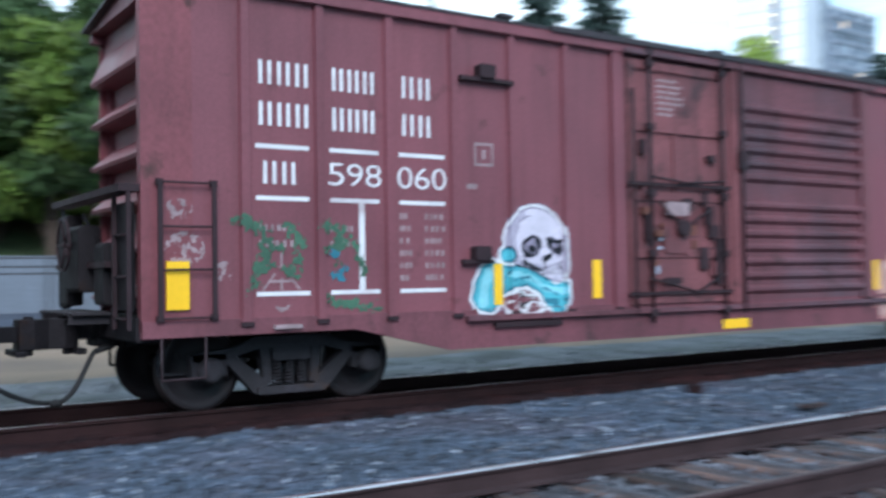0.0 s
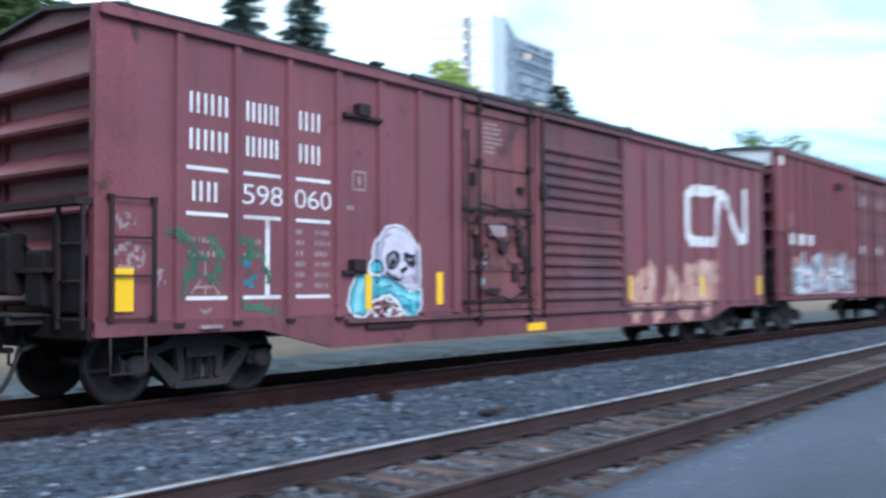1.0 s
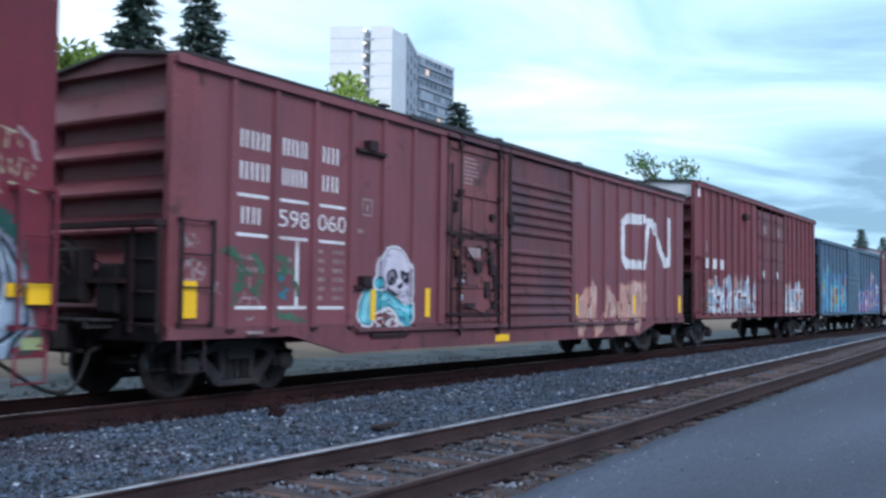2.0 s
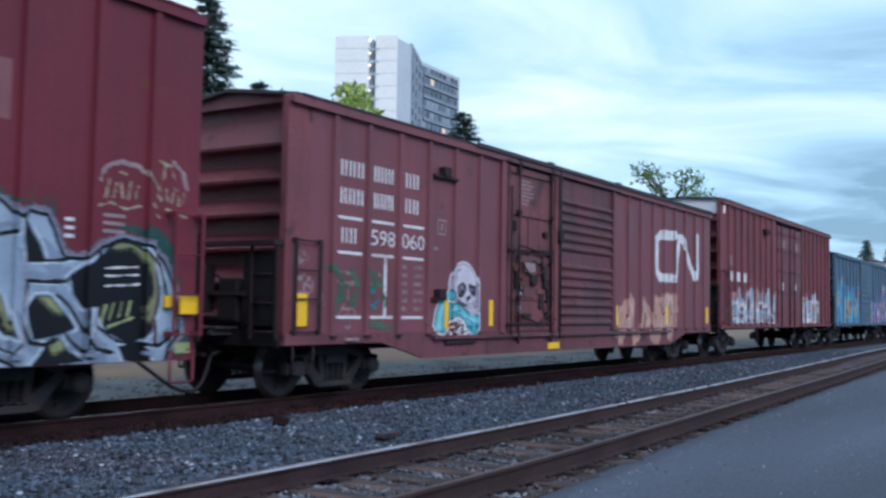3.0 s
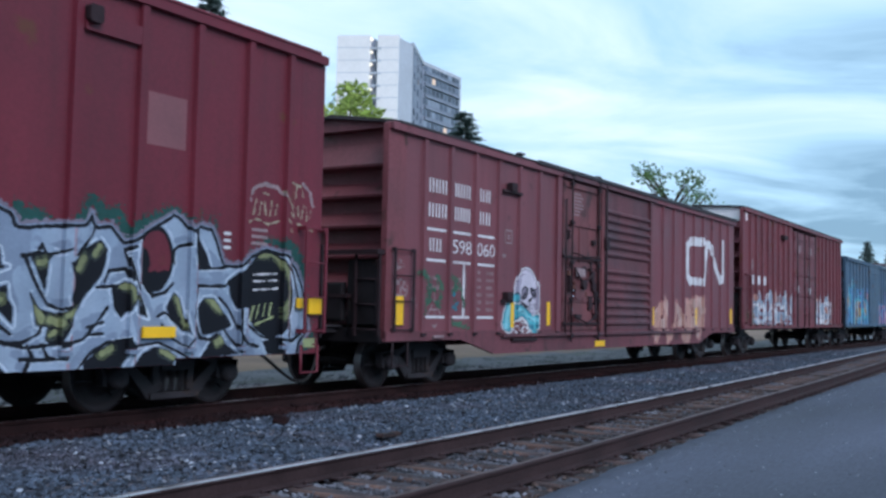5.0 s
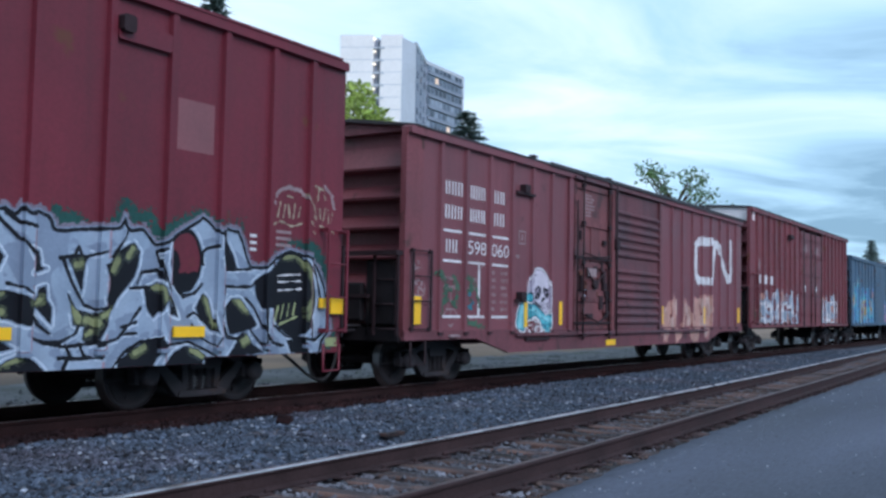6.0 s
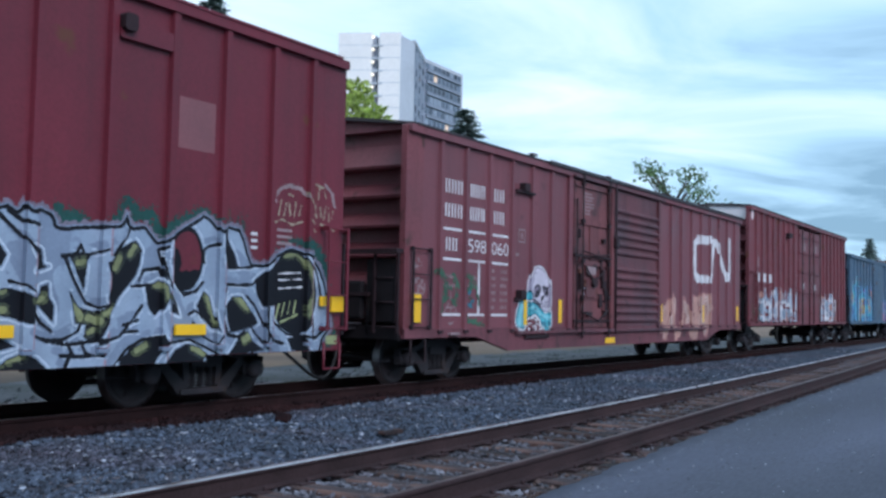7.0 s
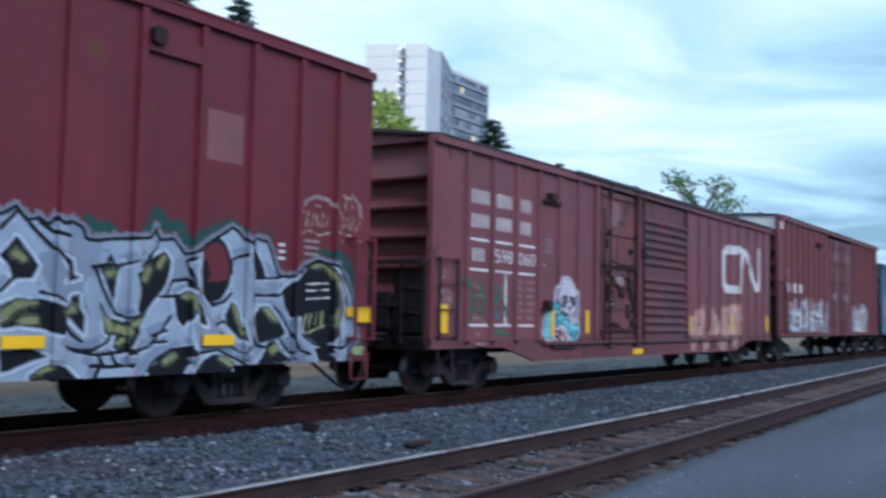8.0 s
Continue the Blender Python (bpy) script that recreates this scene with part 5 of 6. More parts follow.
        d = np.minimum.reduce([stroke(x, Z, [(28.05, 3.47), (26.85, 3.42), (26.62, 3.28), (26.62, 2.45), (26.85, 2.30), (28.0, 2.30)], 0.24), stroke(x, Z, [(28.05, 2.30), (28.32, 3.42), (28.58, 3.42), (29.55, 2.42), (29.88, 2.42), (29.90, 3.55)], 0.24)])
        d = d + 0.05 * (vnoise(x, Z, 0.12, 41) - 0.5)
        return np.where(d < 0, 0, -1)

    film("white_band_mark", c.ob, (X(26.4), X(30.1), 2.1, 3.72), 0.03, band, [M["white"]], c.depth, "broad white bent-band mark")

    def tan(Xg, Z):
        x = Xg + c.mid
        letters = [area(x, Z, p) for p in ([(23.95, 1.40), (24.25, 1.52), (24.55, 1.71), (24.81, 1.90), (25.08, 1.76), (25.02, 1.39), (24.90, 0.92), (24.0, 0.92)], [(25.36, 0.92), (25.45, 1.40), (25.61, 1.78), (26.01, 1.63), (26.36, 1.33), (26.84, 0.92)],
                                           [(26.23, 1.51), (26.54, 1.76), (26.98, 1.87), (27.59, 1.95), (27.99, 1.84), (28.3, 1.52), (27.98, 1.32), (28.06, 1.0), (27.75, 0.66), (27.36, 0.66), (27.19, 0.92), (26.81, 0.96), (26.53, 1.27)],
                                           [(23.86, 0.94), (24.34, 0.94), (24.28, 0.55), (23.95, 0.55)], [(24.76, 0.94), (25.50, 0.94), (25.34, 0.55), (24.9, 0.55)], [(26.0, 0.94), (26.9, 0.94), (26.6, 0.55), (26.1, 0.55)])]
        d = np.minimum.reduce(letters) + 0.22 * (vnoise(x, Z, 0.20, 51) - 0.5)
        n2 = vnoise(x * 1.6, Z * 0.6, 0.22, 52)
        out = np.where(d < 0, 0, -1)
        out[(d < 0) & (d > -0.07) & (n2 > 0.42)] = 1
        out[(d < -0.06) & (n2 > 0.62)] = 2
        slit = np.minimum.reduce([stroke(x, Z, p, 0.05) for p in ([(24.45, 1.0), (24.62, 1.45)], [(25.75, 1.0), (25.80, 1.35), (26.2, 1.0)], [(26.9, 1.62), (27.1, 1.2), (27.5, 1.5)], [(27.6, 1.75), (27.75, 1.3)])])
        out[(slit + 0.05 * (n2 - 0.5)) < 0] = 3
        return out

    def low_face(x):
        return c.depth(x)
    spray("tan_scrawl", c.ob, (X(23.75), X(28.6), 0.98, 2.05), 0.03, tan, [M["tan"], M["tan_rose"], M["tan_pale"], M["red2"]], low_face, "faded tan sprayed letters")
    spray("tan_scrawl", c.ob, (X(23.75), X(27.75), 0.55, 0.96), 0.03, tan, [M["tan"], M["tan_rose"], M["tan_pale"], M["red2"]], lambda x: -1.609, "faded tan sprayed letters")


brown_details()


# -- the tall red boxcar with the silver piece --
red = Car("tall dull-red boxcar with a large silver sprayed piece", -5.35, 10.62, 5.0, 0.68, M["red"], [9.86, 9.06, 8.16, 7.28, 6.38, 5.44, 4.50, 3.55, -0.2, -1.1, -2.0, -2.9, -3.8, -4.6], [(0.2, 3.1)], bogie_in=2.2, stake_w=0.13, proud=0.06, reach=(0.7, 1.12), sill_y=1.574, gusset=M["silver_blue"])


def red_details():
    c, X = red, red.x
    part("sliding_door", Form().box(X(0.25), X(3.05), -1.62, -1.5, 0.85, 4.8, c=0.02), M["red"], c.ob)
    add_ladder(c.ob, X(10.14), X(10.56), -1.60, [1.0, 1.48, 1.96, 2.44], M["red"], out=0.13)
    part("step", Form().path([(X(10.20), -1.62, 0.80), (X(10.20), -1.62, 0.42), (X(10.56), -1.62, 0.42), (X(10.56), -1.62, 0.80)], 0.020, 6), M["red"], c.ob)
    for a, b, z0, z1, y in ((7.40, 7.89, 0.94, 1.07, -1.641), (4.79, 5.26, 0.94, 1.07, -1.641), (10.30, 10.58, 1.24, 1.46, -1.66), (10.08, 10.24, 1.32, 1.46, -1.64)):
        part("reflector", Form().box(X(a), X(b), y - 0.004, y + 0.03, z0, z1), M["yellow"], c.ob, "yellow reflective strip")
    part("lintel", Form().box(X(6.44), X(7.22), -1.64, -1.57, 4.34, 4.56, c=0.02), M["red"], c.ob)
    part("bracket", Form().box(X(6.44), X(6.62), -1.72, -1.57, 4.42, 4.62, c=0.03), M["iron"], c.ob, "dark steel bracket")
    part("repaint_patch", Form().box(X(7.40), X(8.00), -1.5735, -1.571, 3.22, 3.85), M["pale_patch"], c.ob, "square of fresher paler paint")
    for k in range(3):
        part("stencil_mark", Form().box(X(8.70), X(8.82), -1.576, -1.5735, 2.24 - 0.09 * k, 2.28 - 0.09 * k), M["white"], c.ob)
        part("stencil_mark", Form().box(X(9.20), X(9.50), -1.576, -1.5735, 2.33 - 0.09 * k, 2.37 - 0.09 * k), M["faint"], c.ob)

    # the sprayed piece: outline, dark fields, drawn lines, lime shading and small marks, in metres along and up the side
    crest = [(4.3, 2.2), (4.55, 2.3), (4.73, 2.36), (4.92, 2.46), (5.06, 2.33), (5.18, 2.36), (5.28, 2.3), (5.35, 2.39), (5.45, 2.32), (5.57, 2.36), (5.72, 2.29), (5.81, 2.19), (5.8, 2.17), (6.57, 2.25), (6.68, 2.43), (6.77, 2.25), (6.97, 2.27), (7.15, 2.1), (7.28, 2.16), (7.67, 2.38), (7.85, 2.49), (8, 2.43), (8.15, 2.32), (8.25, 2.38), (8.52, 2.35), (8.62, 2.2), (8.76, 1.91), (8.95, 1.91), (9.11, 2.02), (9.5, 2.17), (9.92, 2.1), (10.16, 1.9), (10.31, 1.63), (10.4, 1.33), (10.44, 0.97)]
    crest += [(10.26, 0.80), (10.16, 0.50), (8.0, 0.45), (4.3, 0.45)]
    darks = [[(4.93, 2.07), (5.04, 1.95), (5.19, 1.79), (5.13, 1.66), (4.91, 1.64), (4.87, 1.76), (4.76, 1.87), (4.83, 1.94)], [(5.46, 1.89), (5.58, 1.87), (5.61, 1.7), (5.69, 1.69), (5.5, 1.63), (5.55, 1.72)], [(4.79, 1.37), (4.97, 1.44), (5.28, 1.44), (5.53, 1.36), (5.56, 1.2), (5.52, 1.08), (5.42, 1.09), (5.24, 1.15), (4.98, 1.17), (4.8, 1.14)], [(4.81, 0.91), (5.12, 0.94), (5.33, 0.85), (5.13, 0.81), (4.94, 0.73), (4.82, 0.7)], [(5.14, 0.66), (5.23, 0.72), (5.42, 0.78), (5.57, 0.72), (5.7, 0.6), (5.69, 0.54), (5.14, 0.57)]]
    darks += [[(5.6, 1.47), (5.68, 1.5), (5.69, 1.36), (5.76, 1.27), (5.77, 1.08), (5.66, 1.18), (5.54, 1.3)], [(5.93, 1.83), (6.25, 1.88), (6.16, 1.75), (6.13, 1.43), (6.03, 1.62)], [(5.95, 1.43), (6.09, 1.25), (6.26, 1.21), (6.46, 1.28), (6.61, 1.39), (6.47, 1.12), (6.34, 0.91), (6.24, 0.86), (6.15, 0.93), (6.17, 1.07), (6.04, 1.09)], [(6.4, 1.76), (6.5, 1.8), (6.57, 1.89), (6.7, 2), (6.82, 2.04), (6.9, 1.94), (6.89, 1.78), (6.84, 1.65), (6.72, 1.51), (6.6, 1.37), (6.45, 1.28), (6.42, 1.38), (6.46, 1.57)]]
    darks += [[(6.98, 1.49), (7.17, 1.59), (7.29, 1.53), (7.31, 1.39), (7.24, 1.26), (7.13, 1.17), (7.02, 1.28)], [(7.31, 1.47), (7.52, 1.18), (7.34, 1.22)], [(6.63, 0.66), (6.83, 0.81), (7.04, 0.89), (7.25, 0.92), (7.35, 0.84), (7.21, 0.69), (7.09, 0.53), (6.62, 0.55)], [(7.33, 0.62), (7.46, 0.77), (7.65, 0.83), (7.84, 0.79), (7.98, 0.7), (7.89, 0.56), (7.32, 0.55)], [(7.9, 1.49), (7.99, 1.41), (8.07, 1.19), (8.17, 0.97), (8.05, 1.01), (7.87, 1.15), (7.78, 1.3)], [(8.17, 2.32), (8.29, 2.14), (8.43, 1.93), (8.48, 1.8), (8.23, 1.8), (8.2, 2.06)]]
    darks += [[(8.29, 1.3), (8.39, 1.42), (8.57, 1.42), (8.72, 1.27), (8.89, 1.08), (8.67, 1), (8.38, 0.96), (8.33, 1.12)], [(8.79, 1.64), (9.06, 1.81), (9.19, 1.98), (9.31, 1.66), (9.15, 1.31), (8.97, 1.3), (8.86, 1.42)], [(8.51, 0.85), (8.68, 0.99), (8.8, 0.84), (9.02, 0.71), (8.35, 0.67)], [(9.46, 0.87), (9.61, 0.9), (9.85, 0.84), (9.95, 0.68), (9.56, 0.69)]]
    lines = [[(4.93, 2.34), (5.13, 2.16), (5.36, 1.98), (5.5, 1.85)], [(4.75, 2.14), (4.93, 2.34)], [(5.18, 2.24), (5.35, 2.15), (5.54, 2.12)], [(4.78, 1.51), (4.87, 1.6), (4.92, 1.65)], [(5.23, 1.52), (5.41, 1.48), (5.54, 1.39)], [(5.56, 0.95), (5.69, 0.89), (5.89, 0.91), (6.07, 1), (6.13, 1.14)], [(5.52, 1.24), (5.6, 1.09), (5.74, 1)], [(5.84, 1.81), (6.02, 1.84), (6.2, 1.84), (6.4, 1.91)], [(6.02, 1.84), (6.07, 1.94), (6.12, 1.85)], [(5.88, 1.79), (6, 1.55), (6.16, 1.31), (6.31, 1.26), (6.46, 1.28)], [(5.64, 0.92), (5.92, 0.85), (6.14, 0.87), (6.44, 0.9)], [(5.86, 0.74), (6.15, 0.72), (6.44, 0.72)]]
    lines += [[(5.92, 0.61), (6, 0.77), (5.94, 0.87)], [(6.12, 0.88), (6.18, 0.75), (6.35, 0.72)], [(6.71, 2.36), (6.74, 2.2), (6.69, 2.06), (6.51, 1.85)], [(6.78, 1.51), (7.24, 1.54)], [(6.88, 1.57), (6.94, 1.7), (7.17, 1.73), (7.25, 1.61)], [(6.94, 1.29), (6.78, 1.09), (6.62, 0.93), (6.33, 0.85)], [(6.68, 1.06), (6.88, 1.12)], [(6.68, 0.98), (6.89, 0.99)], [(7.25, 0.93), (6.95, 0.89), (6.72, 0.78), (6.56, 0.6)], [(7.34, 0.84), (7.69, 0.88), (8, 0.76), (8.19, 0.68)], [(7.28, 2), (7.15, 1.95), (7.21, 1.8), (7.3, 1.6), (7.5, 1.19)], [(7.89, 1.83), (7.88, 1.99), (7.94, 2.04), (8.11, 2.08)]]
    lines += [[(7.39, 1.6), (7.58, 1.43), (7.76, 1.47), (7.88, 1.59)], [(7.66, 1.19), (7.77, 1.24), (7.89, 1.15)], [(8.05, 2.42), (8.13, 2.34), (8.2, 2.2), (8.23, 1.84)], [(8.24, 1.78), (8.68, 1.81), (9.08, 1.9)], [(8.28, 1.57), (8.75, 1.58), (8.83, 1.65)], [(8.28, 1.52), (8.23, 1.19), (8.34, 0.93), (8.53, 0.9), (8.63, 0.98)], [(8.65, 1.43), (8.82, 1.3), (9, 1.03), (9.12, 0.85), (9.39, 0.8)], [(8.72, 1.05), (8.88, 0.9), (9.09, 0.74)], [(8.21, 0.91), (8.12, 0.82), (7.92, 0.91), (7.73, 1.09)], [(10.22, 1.86), (10.34, 1.53), (10.36, 1.04), (10.06, 0.86), (9.46, 0.92), (9.18, 1.09)]]
    lines += [[(9.89, 2.04), (10.07, 1.77), (10.16, 1.45)], [(9.02, 1.31), (9.04, 0.85)], [(9.99, 1.2), (10, 0.88)]]
    limes = [[(4.93, 1.9), (5.01, 1.86)], [(4.81, 1.25), (4.88, 1.31), (4.97, 1.38), (5.17, 1.42)], [(5.04, 1.21), (5.18, 1.22)], [(5.13, 0.69), (5.42, 0.75)], [(5.54, 1.34), (5.61, 1.36)], [(6.04, 1.74), (6.12, 1.77)], [(6.2, 1.14), (6.33, 1.11)], [(6.38, 1.19), (6.5, 1.24)], [(6.21, 0.98), (6.26, 1.01)], [(6, 1.28), (6.1, 1.15)], [(6.54, 1.71), (6.59, 1.82)], [(6.75, 1.87), (6.8, 1.96)], [(7.12, 1.54), (7.25, 1.52), (7.29, 1.39)], [(6.88, 0.77), (7.01, 0.83)], [(7.74, 0.78), (7.91, 0.7)], [(7.96, 1.41), (8.1, 1.09)], [(8.48, 1.42), (8.68, 1.27)], [(8.63, 0.86), (8.73, 0.91)]]
    limes += [[(9.28, 2.01), (9.62, 2.04), (9.85, 1.89), (9.97, 1.64), (9.97, 1.4), (9.86, 1.19)], [(9.85, 1.3), (9.92, 1.38)]]
    marks = [[(9.26, 1.75), (9.71, 1.78)], [(9.27, 1.66), (9.48, 1.675)], [(9.54, 1.68), (9.72, 1.69)], [(9.27, 1.55), (9.74, 1.58)]]
    scratches = [[(9.22, 1.14), (9.28, 1.33)], [(9.33, 1.17), (9.39, 1.36)], [(9.46, 1.20), (9.50, 1.37)], [(9.58, 1.22), (9.62, 1.38)], [(9.32, 1.09), (9.68, 1.20)]]

    def piece(Xg, Z):
        x = Xg + c.mid
        wob = 0.016 * (vnoise(x, Z, 0.10, 61) - 0.5)
        nearest = lambda shapes, w: np.minimum.reduce([stroke(x, Z, p, w) for p in shapes]) + wob
        mass = area(x, Z, crest) + wob
        field = np.minimum.reduce([area(x, Z, p) for p in darks]) + wob
        loop = oval(x, Z, 7.60, 1.88, 0.25, 0.36) + wob
        disc = oval(x + 0.06 * (Z - 1.5), Z, 9.58, 1.50, 0.45, 0.56) + wob
        # lines swell and thin like spray strokes
        ink = nearest(lines, 0.036) - 0.012 * (vnoise(x, Z, 0.25, 68) - 0.3)
        blot = vnoise(x, Z, 0.22, 65) * 0.6 + vnoise(x, Z, 0.05, 66) * 0.4
        speck = vnoise(x, Z, 0.03, 63)
        out = np.full(x.shape, -1)
        haze = mass - 0.09 - 0.42 * (vnoise(x, Z * 0.6, 0.42, 62) - 0.42) + 0.16 * (vnoise(x, Z, 0.022, 69) - 0.5)
        out[(haze < 0) & (speck * 0.4 + 0.6 * vnoise(x, Z, 0.3, 64) > 0.30) & (Z > 1.6) & (x > 5.7)] = 3
        out[(haze < 0.02) & (x > 10.2) & (speck > 0.35)] = 3
        fringe = mass - 0.05 * (speck - 0.5)
        out[fringe < 0] = 8
        out[mass < -0.034] = 6
        out[mass < -0.050] = 1
        inside = mass < -0.094
        out[inside] = 0
        # cooler shade towards the lower side of each form
        low = np.minimum.reduce([stroke(x + 0.06, Z - 0.05, p, 0.10) for p in lines])
        out[inside & ((vnoise(x + 0.5 * Z, Z, 0.45, 67) > 0.66) | ((low < 0) & (blot > 0.42)))] = 6
        shine = np.minimum.reduce([stroke(x - 0.035, Z + 0.028, p, 0.014) for p in lines] + [np.abs(field - 0.030) - 0.010, np.abs(loop - 0.055) - 0.010, np.abs(disc - 0.045) - 0.010])
        out[inside & (shine < 0) & (blot > 0.36)] = 5
        out[inside & ((ink < 0) | (field < 0))] = 1
        out[(mass < -0.050) & ((np.abs(loop) < 0.022) | (np.abs(disc) < 0.02))] = 1
        glow_d = np.minimum.reduce([stroke(x, Z, p, 0.0) for p in limes]) + 2 * wob
        dim = (field < -0.012) | (disc < -0.01)
        out[dim & (glow_d < 0.075) & (speck > 0.35)] = 7
        out[dim & (glow_d < 0.036)] = 2
        # the bare side shows through the loop
        out[loop < -0.02] = -1
        out[(loop < -0.02) & ((Z < 1.68 + 0.1 * blot) | (oval(x, Z, 7.42, 1.80, 0.10, 0.16) < 0.06 * (blot - 0.5)))] = 1
        out[(disc < 0) & (out != 2) & (out != 7)] = 1
        out[nearest(marks, 0.019) < 0] = 4
        out[nearest(scratches, 0.024) < 0] = 9
        out[(np.abs(x - 10.42) < 0.13) & (np.abs(Z - 0.83) < 0.065) & (blot > 0.36)] = 9
        # paint worn off along the stake edges
        for k in c.stakes:
            out[(np.abs(Xg - k - c.sw * 0.5) < 0.012) & (blot + 0.2 * speck > 0.45) & inside & (ink > 0) & (field > 0)] = 10
        return out

    inks = [M["silver"], M["black"], M["lime"], M["green"], M["white"], M["silver_light"], M["silver_blue"], M["olive"], M["silver_mist"], M["lime_pale"], M["worn_pink"]]
    part("sill_skirt", Form().box(X(-2.6), X(7.96), -1.580, -1.53, 0.605, 0.684), M["red"], c.ob)
    film("silver_piece", c.ob, (X(4.3), X(10.56), 0.814, 2.62), 0.0115, piece, inks, c.depth, "silver sprayed forms with dark outlines and lime shading")
    film("silver_piece", c.ob, (X(4.3), X(10.56), 0.688, 0.816), 0.0115, piece, inks, lambda x: -1.582, "silver sprayed forms with dark outlines and lime shading")
    film("silver_piece", c.ob, (X(4.3), X(7.96), 0.608, 0.690), 0.0115, piece, inks, lambda x: -1.584, "silver sprayed forms with dark outlines and lime shading")

    def scrawl(Xg, Z):
        x, Z = Xg + c.mid, Z - 0.08
        n1 = vnoise(x, Z, 0.04, 71)
        arc = np.minimum(stroke(x, Z, [(9.12, 2.66), (9.22, 2.82), (9.42, 2.90), (9.66, 2.88), (9.82, 2.78)], 0.055), stroke(x, Z, [(10.2, 3.0), (10.36, 2.88), (10.42, 2.70)], 0.05))
        a = np.minimum.reduce([stroke(x, Z, p, 0.022) for p in ([(9.22, 2.48), (9.27, 2.68)], [(9.33, 2.47), (9.37, 2.64)], [(9.43, 2.66), (9.46, 2.49)], [(9.54, 2.48), (9.57, 2.68)], [(9.64, 2.50), (9.68, 2.64)], [(9.40, 2.78), (9.50, 2.76)],
                                                                [(9.10, 2.36), (9.30, 2.42), (9.50, 2.36), (9.72, 2.42)], [(9.78, 2.84), (9.90, 2.68), (10.0, 2.52)], [(9.98, 2.98), (10.16, 2.94)], [(10.07, 2.93), (10.05, 2.78)], [(10.18, 2.90), (10.22, 2.80)],
                                                                [(9.99, 2.70), (10.02, 2.50)], [(10.10, 2.66), (10.12, 2.52)], [(10.18, 2.50), (10.22, 2.68)], [(10.28, 2.66), (10.30, 2.48)], [(10.36, 2.50), (10.38, 2.64)], [(9.86, 2.46), (10.0, 2.30)], [(10.1, 2.42), (10.42, 2.34)])])
        out = np.full(x.shape, -1)
        out[(arc + 0.03 * (n1 - 0.5)) < 0] = 0
        out[(a + 0.02 * (n1 - 0.5)) < 0] = 1
        return out

    spray("pale_scrawl", c.ob, (X(9.0), X(10.5), 2.34, 3.13), 0.012, scrawl, [M["faint"], M["olive_pale"]], c.depth, "pale yellowish sprayed scrawl")


M["lime"] = surface("lime_spray", (0.20, 0.22, 0.105), 0.6, 0.25, 3, 20, 0.05)
M["lime_pale"] = surface("pale_lime_spray", (0.30, 0.34, 0.16), 0.6, 0.25, 4, 30, 0.05)
M["silver_mist"] = surface("thin_silver_mist", (0.17, 0.15, 0.20), 0.55, 0.2, 3, 40, 0.05)
M["worn_pink"] = surface("paint_worn_to_primer", (0.30, 0.20, 0.24), 0.6, 0.25, 5, 40, 0.1)
M["olive_pale"] = surface("pale_olive_spray", (0.30, 0.265, 0.19), 0.6, 0.25, 4, 30, 0.05)
red_details()


# -- cars further along --
def patch_film(c, name, label, x0, x1, z0, z1, mats, seed, sc, y_extra=0.0, gaps=0.22):
    """A faded sprayed band of unreadable blocky forms."""
    def fill(Xg, Z):
        u = (Xg - c.x(x0)) / (x1 - x0)
        v = (Z - z0) / (z1 - z0)
        n1 = vnoise(Xg, Z, sc, seed)
        n2 = vnoise(Xg * 1.0, Z, sc * 0.35, seed + 1)
        top = 0.74 + 0.6 * (vnoise(Xg, Z * 0, sc * 0.6, seed + 2) - 0.5)
        out = np.floor(np.clip(n1 * 0.5 + n2 * 0.2 + 0.3 * vnoise(Xg + 0.6 * Z, Z, sc * 0.8, seed + 5), 0, 0.999) * (len(mats) + 2) - 1).astype(int)
        out = np.clip(out, 0, len(mats) - 1)
        edge = np.minimum(np.minimum(u, 1 - u) * (x1 - x0), v * 2)
        n3 = vnoise(Xg, Z, 0.13, seed + 3)
        out[n3 < gaps] = -1
        out[(v > top) | (n2 * 0.5 + edge * 0.9 < 0.24)] = -1
        return out
    return spray(name, c.ob, (c.x(x0), c.x(x1), z0, z1), 0.04, fill, mats, lambda x: c.depth(x) - y_extra, label)


